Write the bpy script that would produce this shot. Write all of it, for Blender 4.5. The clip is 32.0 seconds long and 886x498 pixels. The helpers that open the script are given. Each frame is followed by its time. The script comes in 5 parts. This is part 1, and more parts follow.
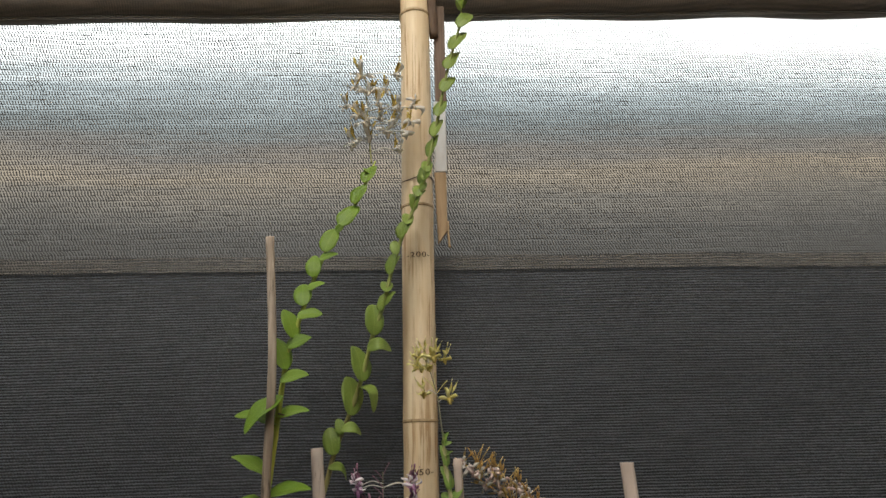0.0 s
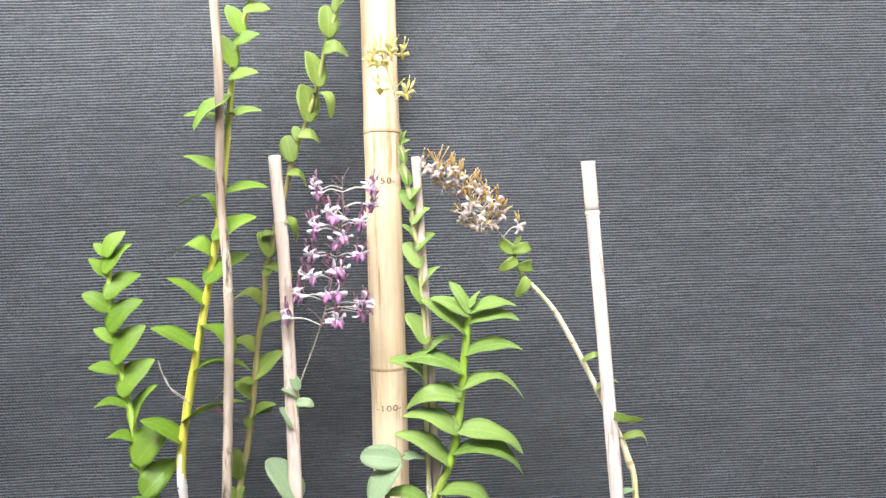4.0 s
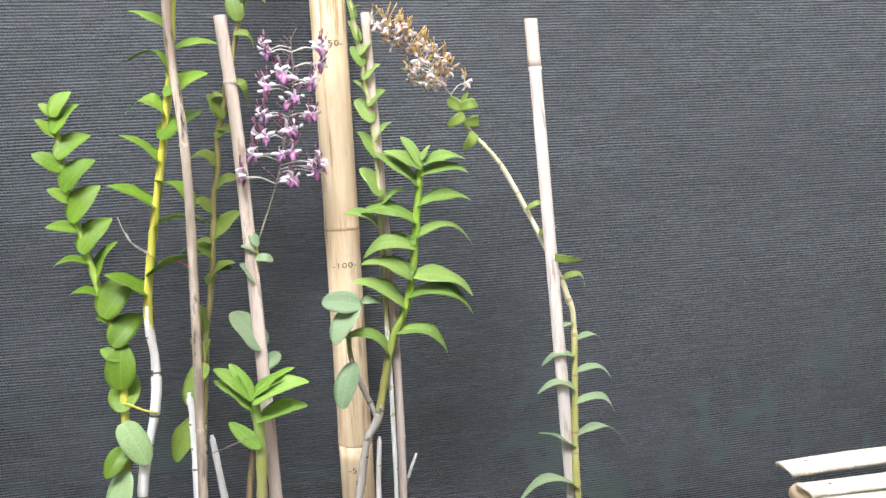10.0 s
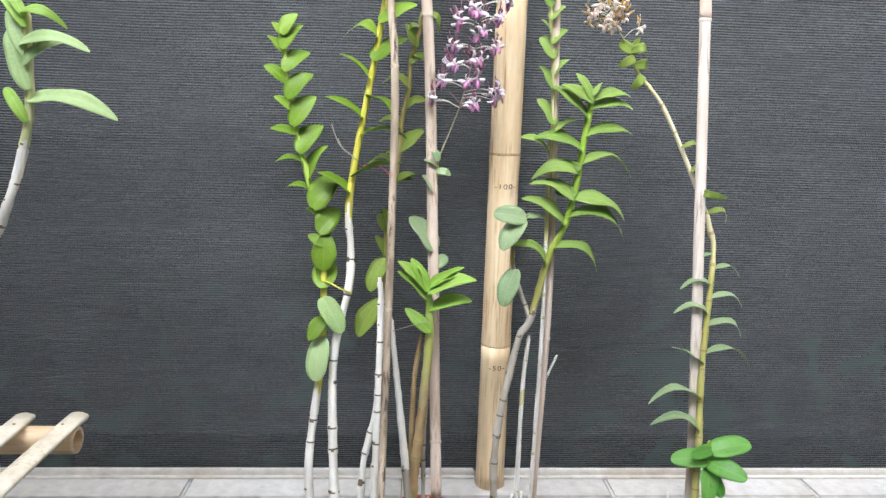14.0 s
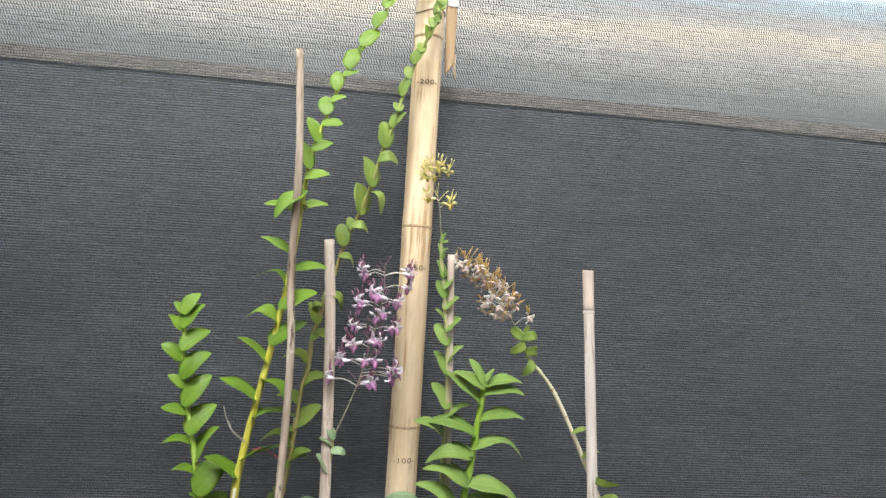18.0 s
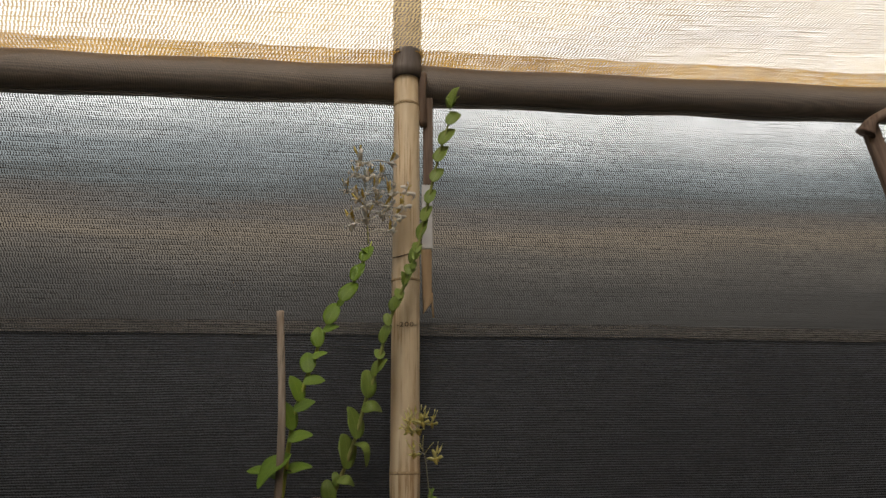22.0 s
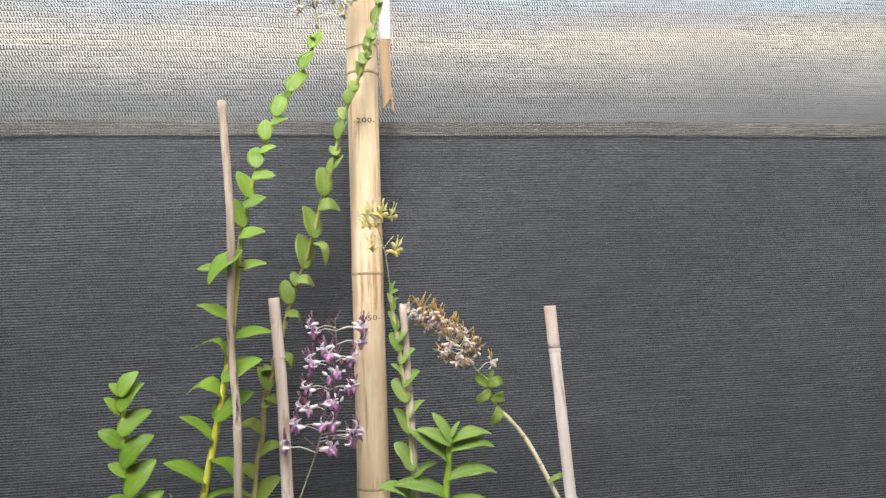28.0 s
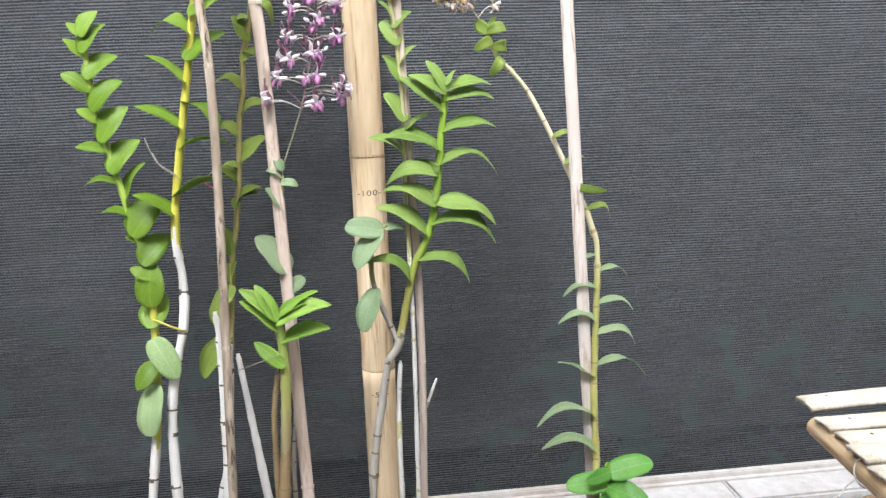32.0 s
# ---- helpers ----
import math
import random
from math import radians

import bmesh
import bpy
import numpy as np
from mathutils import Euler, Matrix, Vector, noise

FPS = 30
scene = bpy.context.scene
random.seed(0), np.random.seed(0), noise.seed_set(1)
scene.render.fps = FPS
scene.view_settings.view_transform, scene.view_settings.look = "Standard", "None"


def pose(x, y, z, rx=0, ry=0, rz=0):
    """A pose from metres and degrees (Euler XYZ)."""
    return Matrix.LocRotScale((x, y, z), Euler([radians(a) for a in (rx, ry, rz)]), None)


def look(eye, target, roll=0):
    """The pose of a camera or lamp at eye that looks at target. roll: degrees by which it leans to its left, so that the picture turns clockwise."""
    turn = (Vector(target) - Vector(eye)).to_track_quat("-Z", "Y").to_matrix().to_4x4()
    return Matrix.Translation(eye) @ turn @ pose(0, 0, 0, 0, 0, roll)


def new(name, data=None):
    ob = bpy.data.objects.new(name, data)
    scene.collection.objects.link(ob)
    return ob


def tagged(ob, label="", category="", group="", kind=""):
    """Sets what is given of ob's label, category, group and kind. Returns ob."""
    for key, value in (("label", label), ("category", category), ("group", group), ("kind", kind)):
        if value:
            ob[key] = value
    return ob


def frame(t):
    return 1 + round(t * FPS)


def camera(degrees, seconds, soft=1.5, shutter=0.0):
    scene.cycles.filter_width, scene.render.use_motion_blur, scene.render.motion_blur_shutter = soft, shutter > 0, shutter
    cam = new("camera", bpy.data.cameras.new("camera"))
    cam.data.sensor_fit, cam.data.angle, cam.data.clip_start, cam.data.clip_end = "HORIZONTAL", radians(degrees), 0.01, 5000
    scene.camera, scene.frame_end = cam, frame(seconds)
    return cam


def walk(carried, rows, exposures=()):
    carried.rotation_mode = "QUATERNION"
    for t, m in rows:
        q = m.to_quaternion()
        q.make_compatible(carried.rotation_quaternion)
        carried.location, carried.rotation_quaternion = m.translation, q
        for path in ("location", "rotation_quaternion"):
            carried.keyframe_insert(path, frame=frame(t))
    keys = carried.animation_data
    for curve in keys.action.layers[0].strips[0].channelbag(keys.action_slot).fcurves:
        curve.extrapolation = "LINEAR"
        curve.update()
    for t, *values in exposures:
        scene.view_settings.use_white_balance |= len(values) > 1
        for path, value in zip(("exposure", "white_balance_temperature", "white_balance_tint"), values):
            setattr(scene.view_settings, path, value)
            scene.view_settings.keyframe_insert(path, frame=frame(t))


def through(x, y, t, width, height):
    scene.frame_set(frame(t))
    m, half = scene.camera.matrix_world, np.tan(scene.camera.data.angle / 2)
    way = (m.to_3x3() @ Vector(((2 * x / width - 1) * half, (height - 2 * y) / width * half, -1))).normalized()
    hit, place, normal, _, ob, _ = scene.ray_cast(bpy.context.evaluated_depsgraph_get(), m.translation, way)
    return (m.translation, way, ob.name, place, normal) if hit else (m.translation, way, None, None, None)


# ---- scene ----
cam = camera(65.2, 32.0)
PATH = [
    (0, (-0.029, -1.61, 1.561), (0.077, 0.313, 2.101), -1.4),
    (0.5, (-0.017, -1.604, 1.53), (0.085, 0.328, 2.035), -1.7),
    (1, (-0.026, -1.601, 1.502), (0.083, 0.338, 1.979), -1.6),
    (1.5, (-0.006, -1.576, 1.469), (0.08, 0.393, 1.805), -1.8),
    (2, (0.037, -1.552, 1.394), (0.085, 0.431, 1.649), -1.3),
    (2.5, (0.03, -1.543, 1.389), (0.091, 0.452, 1.522), -1.5),
    (3, (0.023, -1.533, 1.368), (0.107, 0.465, 1.424), -1.7),
    (3.5, (0.025, -1.531, 1.362), (0.121, 0.466, 1.379), -1.6),
    (4, (0.032, -1.524, 1.36), (0.158, 0.471, 1.344), -1.6),
    (4.5, (0.052, -1.518, 1.356), (0.189, 0.477, 1.322), -1.6),
    (6.5, (0.041, -1.524, 1.339), (0.276, 0.462, 1.318), -2.1),
    (7, (0.037, -1.518, 1.328), (0.268, 0.469, 1.318), -2.3),
    (7.5, (0.025, -1.511, 1.317), (0.274, 0.473, 1.288), -2.6),
    (8, (0.023, -1.507, 1.299), (0.276, 0.475, 1.225), -2.9),
    (8.5, (0.038, -1.508, 1.282), (0.291, 0.472, 1.155), -3.1),
    (9, (0.027, -1.531, 1.276), (0.302, 0.443, 1.112), -3.2),
    (9.5, (0.016, -1.563, 1.251), (0.296, 0.406, 1.041), -3.1),
    (10, (-0.027, -1.601, 1.24), (0.29, 0.356, 0.976), -2.6),
    (10.5, (-0.072, -1.666, 1.23), (0.309, 0.275, 0.936), -1.6),
    (11, (-0.107, -1.713, 1.233), (0.309, 0.218, 0.924), -0.7),
    (11.5, (-0.167, -1.744, 1.207), (0.24, 0.189, 0.893), 0.6),
    (12, (-0.208, -1.758, 1.215), (0.095, 0.189, 0.874), 0.9),
    (12.5, (-0.242, -1.774, 1.201), (0.012, 0.18, 0.857), 1.5),
    (13, (-0.266, -1.785, 1.196), (-0.097, 0.176, 0.84), 1.6),
    (13.5, (-0.27, -1.784, 1.201), (-0.136, 0.179, 0.843), 1.7),
    (15.5, (-0.189, -1.847, 1.089), (-0.097, 0.087, 0.587), 1.7),
    (16, (-0.149, -1.835, 1.16), (0.021, 0.117, 0.761), 2.4),
    (16.5, (-0.143, -1.828, 1.234), (0.076, 0.147, 1.01), 2.7),
    (17, (-0.162, -1.827, 1.296), (0.081, 0.156, 1.211), 2.7),
    (17.5, (-0.151, -1.818, 1.379), (0.085, 0.168, 1.42), 3.2),
    (18, (-0.162, -1.815, 1.43), (0.09, 0.164, 1.566), 3.4),
    (18.5, (-0.154, -1.824, 1.473), (0.099, 0.152, 1.645), 1.9),
    (19, (-0.157, -1.827, 1.501), (0.105, 0.144, 1.717), 0.5),
    (19.5, (-0.155, -1.834, 1.524), (0.103, 0.123, 1.847), -0.1),
    (20, (-0.165, -1.842, 1.548), (0.093, 0.102, 1.942), -0.9),
    (20.5, (-0.172, -1.847, 1.574), (0.09, 0.088, 2.006), -1.4),
    (21, (-0.166, -1.855, 1.6), (0.091, 0.069, 2.083), -1.2),
    (21.5, (-0.165, -1.869, 1.634), (0.096, 0.029, 2.206), -0.9),
    (22, (-0.148, -1.876, 1.662), (0.106, 0.026, 2.226), -0.6),
    (22.5, (-0.135, -1.891, 1.69), (0.115, 0.036, 2.164), -0.5),
    (23, (-0.119, -1.887, 1.704), (0.126, 0.047, 2.148), -0.6),
    (23.5, (-0.103, -1.887, 1.701), (0.15, 0.05, 2.129), -1.2),
    (24, (-0.089, -1.895, 1.697), (0.179, 0.041, 2.123), -2.1),
    (24.5, (-0.094, -1.889, 1.692), (0.209, 0.043, 2.107), -2.7),
    (26.5, (-0.078, -1.806, 1.638), (0.277, 0.13, 1.994), -2.2),
    (27, (-0.069, -1.788, 1.579), (0.257, 0.157, 1.909), -2.3),
    (27.5, (-0.072, -1.756, 1.553), (0.24, 0.206, 1.784), -2.0),
    (28, (-0.069, -1.732, 1.52), (0.226, 0.239, 1.688), -2.1),
    (28.5, (-0.065, -1.732, 1.497), (0.228, 0.242, 1.622), -2.2),
    (29, (-0.063, -1.743, 1.471), (0.222, 0.236, 1.52), -2.5),
    (29.5, (-0.068, -1.722, 1.426), (0.207, 0.258, 1.412), -2.6),
    (30, (-0.069, -1.703, 1.381), (0.206, 0.277, 1.31), -2.4),
    (30.5, (-0.075, -1.69, 1.342), (0.195, 0.285, 1.18), -1.6),
    (31, (-0.073, -1.675, 1.296), (0.195, 0.29, 1.039), -1.2),
    (31.5, (-0.035, -1.649, 1.228), (0.206, 0.31, 0.905), -1.3),
    (32, (-0.004, -1.606, 1.205), (0.204, 0.338, 0.786), -1.9),
]
EXPOSURES = [(0.0, 0.54, 6560, 9), (1.0, 0.7, 6620, 9), (1.5, 1.65, 6300, 11), (2.0, 2.15, 6100, 11), (3.0, 2.73, 5950, 10), (4.5, 2.86, 5880, 12), (9.0, 2.88, 5850, 13), (10.0, 2.67, 5810, 11), (13.5, 2.55, 5830, 9), (15.5, 2.5, 5810, 8), (16.5, 2.86, 5850, 9), (17.5, 2.6, 5800, 7), (18.5, 1.52, 6250, 11), (19.0, 1.29, 6450, 13), (20.0, 0.29, 6500, 12), (21.0, 0.0, 6500, 11), (22.0, -0.38, 6800, 13), (23.0, 0.18, 6490, 9), (24.0, 0.03, 6440, 10), (24.5, -0.01, 6440, 10), (26.5, 0.54, 6460, 11), (27.5, 1.48, 6260, 11), (28.5, 2.34, 5890, 10), (29.2, 2.52, 5860, 9), (30.0, 2.87, 5800, 9), (31.0, 2.92, 5840, 12), (32.0, 2.53, 5840, 11)]
walk(cam, [(t, look(eye, target, roll)) for t, eye, target, roll in PATH], EXPOSURES)

# ---- light ----
SUN_UP, SUN_ROUND = 50.0, 195.0
world = bpy.data.worlds.new("sky")
scene.world = world
world.use_nodes = True
wn = world.node_tree
sky = wn.nodes.new("ShaderNodeTexSky")
sky.sky_type, sky.sun_disc = "NISHITA", False
sky.sun_elevation, sky.sun_rotation = radians(SUN_UP), radians(SUN_ROUND)
sky.air_density, sky.dust_density, sky.ozone_density = 1.0, 1.5, 1.0
wn.nodes["Background"].inputs[1].default_value = 0.11
wn.links.new(sky.outputs[0], wn.nodes["Background"].inputs[0])
sun_data = bpy.data.lights.new("sun", "SUN")
sun_data.energy, sun_data.angle, sun_data.color = 5.0, radians(40), (1.0, 0.99, 0.97)
sun = new("sun", sun_data)
sun.matrix_world = look((0, 0, 20), (20 * math.cos(radians(SUN_UP)) * math.sin(radians(SUN_ROUND)) * -1, 20 * math.cos(radians(SUN_UP)) * math.cos(radians(SUN_ROUND)) * -1, 20 - 20 * math.sin(radians(SUN_UP))))

# ---- materials ----


class Mat:
    """A node material with a Principled shader and small helpers."""

    def __init__(self, name, rough=0.7, metal=0.0, spec=0.4):
        self.m = bpy.data.materials.new(name)
        self.m.use_nodes = True
        self.t = self.m.node_tree
        self.b = self.t.nodes["Principled BSDF"]
        self.out = self.t.nodes["Material Output"]
        self.b.inputs["Roughness"].default_value = rough
        self.b.inputs["Metallic"].default_value = metal
        self.b.inputs["Specular IOR Level"].default_value = spec
        self.co = self.node("ShaderNodeTexCoord")

    def node(self, kind, **values):
        n = self.t.nodes.new(kind)
        for k, v in values.items():
            n.inputs[k].default_value = v
        return n

    def link(self, a, b):
        self.t.links.new(a, b)

    def mapped(self, scale, source="Object"):
        n = self.node("ShaderNodeMapping", Scale=scale)
        self.link(self.co.outputs[source], n.inputs[0])
        return n.outputs[0]

    def noise(self, scale=10.0, detail=4.0, rough=0.55, stretch=(1, 1, 1), source="Object", warp=0.0):
        n = self.node("ShaderNodeTexNoise", Scale=scale, Detail=detail, Roughness=rough, Distortion=warp)
        self.link(self.mapped(stretch, source), n.inputs["Vector"])
        return n.outputs["Fac"]

    def ramp(self, fac, *stops):
        n = self.node("ShaderNodeValToRGB")
        while len(n.color_ramp.elements) < len(stops):
            n.color_ramp.elements.new(0.5)
        for e, (at, col) in zip(n.color_ramp.elements, stops):
            e.position = at
            e.color = (*col, 1) if len(col) == 3 else (col[0], col[0], col[0], 1)
        self.link(fac, n.inputs[0])
        return n.outputs[0]

    def mix(self, fac, a, b, mode="MIX"):
        n = self.t.nodes.new("ShaderNodeMix")
        n.data_type, n.blend_type = "RGBA", mode
        for sock, v in ((n.inputs[0], fac), (n.inputs[6], a), (n.inputs[7], b)):
            if isinstance(v, (int, float)):
                sock.default_value = v
            elif isinstance(v, tuple):
                sock.default_value = (*v, 1)
            else:
                self.link(v, sock)
        return n.outputs[2]

    def math(self, op, a, b=0.0):
        n = self.t.nodes.new("ShaderNodeMath")
        n.operation = op
        for sock, v in zip(n.inputs, (a, b)):
            if isinstance(v, (int, float)):
                sock.default_value = v
            else:
                self.link(v, sock)
        return n.outputs[0]

    def color(self, c):
        if isinstance(c, tuple):
            self.b.inputs["Base Color"].default_value = (*c, 1)
        else:
            self.link(c, self.b.inputs["Base Color"])
        return self

    def bump(self, height, strength=0.3, distance=0.002):
        n = self.node("ShaderNodeBump", Strength=strength, Distance=distance)
        self.link(height, n.inputs["Height"])
        self.link(n.outputs[0], self.b.inputs["Normal"])
        return self

    def random(self):
        return self.node("ShaderNodeObjectInfo").outputs["Random"]


def leaf_material(name, dark, light, glow, rough=0.42):
    m = Mat(name, rough, spec=0.28)
    n = m.noise(22, 5, stretch=(1, 1, 1))
    col = m.mix(m.ramp(n, (0.3, (0,)), (0.75, (1,))), dark, light)
    col = m.mix(m.math("MULTIPLY", m.random(), 0.45), col, glow)
    sep = m.node("ShaderNodeSeparateXYZ")
    m.link(m.co.outputs["Object"], sep.inputs[0])
    off = m.math("ABSOLUTE", sep.outputs[1], 0.0)
    col = m.mix(m.ramp(off, (0.006, (0.4,)), (0.022, (0,))), col, glow)  # midrib
    worn = m.math("MULTIPLY", m.ramp(m.noise(5, 4, 0.6, warp=0.5), (0.6, (0,)), (0.74, (0.45,))), m.random())
    col = m.mix(worn, col, tuple(0.55 * c + 0.45 * w for c, w in zip(light, (0.42, 0.36, 0.12))))
    m.color(col)
    m.bump(m.math("ADD", m.noise(60, 3, stretch=(0.12, 2.4, 1)), m.math("MULTIPLY", m.noise(14, 2), 1.5)), 0.22, 0.003)
    tr = m.node("ShaderNodeBsdfTranslucent")
    m.link(m.mix(0.5, col, glow), tr.inputs["Color"])
    mx = m.node("ShaderNodeMixShader", Fac=0.28)
    m.link(m.b.outputs[0], mx.inputs[1])
    m.link(tr.outputs[0], mx.inputs[2])
    m.link(mx.outputs[0], m.out.inputs[0])
    return m.m


LEAF_COLOURS = {
    "leaf_dull_green": ((0.1, 0.19, 0.012), (0.17, 0.29, 0.026), (0.28, 0.42, 0.055), 0.34),
    "leaf_olive_green": ((0.135, 0.205, 0.03), (0.22, 0.31, 0.055), (0.34, 0.43, 0.1), 0.38),
    "leaf_fresh_green": ((0.16, 0.31, 0.03), (0.26, 0.43, 0.065), (0.4, 0.57, 0.14), 0.32),
    "leaf_jade_green": ((0.135, 0.235, 0.04), (0.22, 0.335, 0.07), (0.35, 0.47, 0.13), 0.34),
    "leaf_glossy_green": ((0.05, 0.19, 0.018), (0.11, 0.33, 0.045), (0.24, 0.49, 0.12), 0.2),
    "leaf_grey_green": ((0.17, 0.26, 0.12), (0.27, 0.37, 0.2), (0.38, 0.47, 0.28), 0.42),
    "leaf_pale_green": ((0.24, 0.36, 0.13), (0.36, 0.49, 0.22), (0.46, 0.58, 0.32), 0.4),
}
LEAVES_OF = {}
UNDERSIDE = {}
for nm, (lo, hi, glow, rough) in LEAF_COLOURS.items():
    LEAVES_OF[nm] = leaf_material(nm, lo, hi, glow, rough)
    UNDERSIDE[nm] = leaf_material(nm + "_underside", *(tuple(0.65 * c + 0.35 * g for c, g in zip(col, (0.29, 0.38, 0.15))) for col in (lo, hi, glow)), 0.55)
LEAF_DARK, LEAF_OLIVE, LEAF_FRESH, LEAF_JADE, LEAF_GLOSS, LEAF_GREY, LEAF_PALE = LEAVES_OF.values()


def cane_material(name, a, b, rough=0.55, ripe=None):
    """Stem skin; ripe = (height, height, colour): the skin turns to that colour between the two heights."""
    m = Mat(name, rough)
    n = m.noise(30, 5, stretch=(1, 1, 0.25))
    col = m.mix(m.ramp(n, (0.35, (0,)), (0.7, (1,))), a, b)
    if ripe is not None:
        sep = m.node("ShaderNodeSeparateXYZ")
        m.link(m.co.outputs["Object"], sep.inputs[0])
        for lo, hi, colour in ripe:
            at = m.node("ShaderNodeMapRange")
            at.inputs["From Min"].default_value, at.inputs["From Max"].default_value = lo, hi
            m.link(m.math("ADD", sep.outputs[2], m.math("MULTIPLY", m.math("SUBTRACT", n, 0.5), 0.12)), at.inputs["Value"])
            col = m.mix(at.outputs[0], col, m.mix(m.math("MULTIPLY", n, 0.5), colour, b))
    specks = m.ramp(m.noise(220, 3, 0.6), (0.66, (0,)), (0.74, (0.5,)))
    col = m.mix(specks, col, (0.2, 0.16, 0.09))
    m.color(col)
    m.bump(m.noise(160, 4, stretch=(1, 1, 0.15)), 0.4, 0.001)
    return m.m


CANE_FRESH = cane_material("cane_bright_green", (0.2, 0.31, 0.035), (0.31, 0.42, 0.06))
CANE_YELLOW = cane_material("cane_yellow", (0.46, 0.42, 0.04), (0.6, 0.56, 0.1), 0.5, [(1.3, 1.75, (0.3, 0.38, 0.06))])
CANE_TURNING = cane_material("cane_yellow_to_green", (0.46, 0.43, 0.05), (0.5, 0.52, 0.1), 0.5, [(0.78, 1.0, (0.26, 0.4, 0.06))])
CANE_TUFT = cane_material("cane_tan_to_green", (0.3, 0.24, 0.12), (0.42, 0.36, 0.2), 0.6, [(0.5, 0.62, (0.34, 0.38, 0.08)), (0.64, 0.72, (0.24, 0.4, 0.06))])
CANE_LIVE = cane_material("cane_olive_to_bright_green", (0.22, 0.19, 0.06), (0.3, 0.3, 0.08), 0.5, [(0.8, 0.95, (0.24, 0.42, 0.03))])
CANE_DRYING = cane_material("cane_olive_to_straw", (0.34, 0.33, 0.09), (0.5, 0.46, 0.18), 0.6, [(0.82, 1.0, (0.62, 0.565, 0.45)), (1.22, 1.32, (0.28, 0.36, 0.08))])
CANE_BROWNISH = cane_material("cane_brownish_olive", (0.25, 0.2, 0.08), (0.36, 0.33, 0.12), 0.6, [(1.5, 1.8, (0.2, 0.26, 0.05))])
CANE_STRAW = cane_material("cane_straw", (0.36, 0.34, 0.14), (0.56, 0.52, 0.3))
CANE_PALE = cane_material("cane_pale_green", (0.42, 0.45, 0.2), (0.58, 0.6, 0.36))
CANE_OLIVE = cane_material("cane_olive", (0.16, 0.17, 0.05), (0.3, 0.27, 0.1))
CANE_WHITE = cane_material("cane_papery_white", (0.55, 0.53, 0.49), (0.8, 0.785, 0.755), 0.8)
CANE_BROWN = cane_material("cane_sheath_brown", (0.26, 0.17, 0.08), (0.42, 0.31, 0.17), 0.8)
CANE_GREY = cane_material("cane_weathered_grey", (0.24, 0.21, 0.17), (0.45, 0.42, 0.37), 0.8)
CANE_NODE = cane_material("cane_node_brown", (0.06, 0.05, 0.03), (0.17, 0.14, 0.085), 0.8)
SPIKE = cane_material("flower_stalk", (0.22, 0.2, 0.13), (0.36, 0.33, 0.22))


def bamboo_material(name, base, light, dark, streak=0.5, rough=0.5):
    m = Mat(name, rough, spec=0.35)
    col = m.mix(m.ramp(m.noise(45, 5, stretch=(1, 1, 0.06)), (0.35, (0,)), (0.65, (1,))), base, light)
    marks = m.ramp(m.noise(150, 4, 0.6, stretch=(1, 1, 0.035)), (0.5, (0,)), (0.61, (1,)))
    blots = m.ramp(m.noise(9, 3, stretch=(1, 1, 0.6)), (0.44, (0,)), (0.58, (1,)))
    col = m.mix(m.math("MULTIPLY", m.math("MULTIPLY", marks, blots), streak), col, dark)
    tan = m.ramp(m.noise(14, 5, 0.6, stretch=(1, 1, 0.22), warp=0.4), (0.5, (0,)), (0.66, (0.45,)))
    col = m.mix(tan, col, m.mix(0.5, base, dark))
    m.color(col)
    m.bump(m.noise(120, 4, stretch=(1, 1, 0.05)), 0.2, 0.001)
    return m.m


BAMBOO = bamboo_material("bamboo_pale", (0.67, 0.51, 0.31), (0.79, 0.655, 0.45), (0.36, 0.2, 0.08), 0.8)
BAMBOO_OLD = bamboo_material("bamboo_brownish", (0.54, 0.39, 0.23), (0.68, 0.52, 0.34), (0.25, 0.14, 0.07), 0.8)
BAMBOO_NODE = bamboo_material("bamboo_node", (0.34, 0.235, 0.12), (0.5, 0.37, 0.21), (0.2, 0.13, 0.07), 0.8, 0.7)
STAKE_WOOD = bamboo_material("stake_pinkish_wood", (0.49, 0.39, 0.315), (0.63, 0.53, 0.455), (0.24, 0.17, 0.1), 0.6, 0.75)
STAKE_PALE = bamboo_material("stake_bleached", (0.52, 0.455, 0.4), (0.67, 0.61, 0.555), (0.3, 0.21, 0.15), 0.8, 0.75)
STICK_BROWN = bamboo_material("stick_brown", (0.24, 0.18, 0.13), (0.56, 0.47, 0.37), (0.06, 0.045, 0.03), 1.0, 0.9)
PLANK_WOOD = bamboo_material("plank_wood", (0.42, 0.28, 0.15), (0.56, 0.4, 0.24), (0.2, 0.12, 0.06), 0.7, 0.8)
DARK_WOOD = bamboo_material("weathered_dark_wood", (0.15, 0.125, 0.11), (0.24, 0.205, 0.18), (0.07, 0.06, 0.05), 0.6, 0.9)
BRACE_WOOD = bamboo_material("brown_wood", (0.13, 0.085, 0.06), (0.22, 0.16, 0.12), (0.06, 0.04, 0.03), 0.6, 0.85)
SLAT = bamboo_material("split_bamboo", (0.58, 0.53, 0.43), (0.74, 0.69, 0.6), (0.4, 0.3, 0.19), 0.5, 0.55)


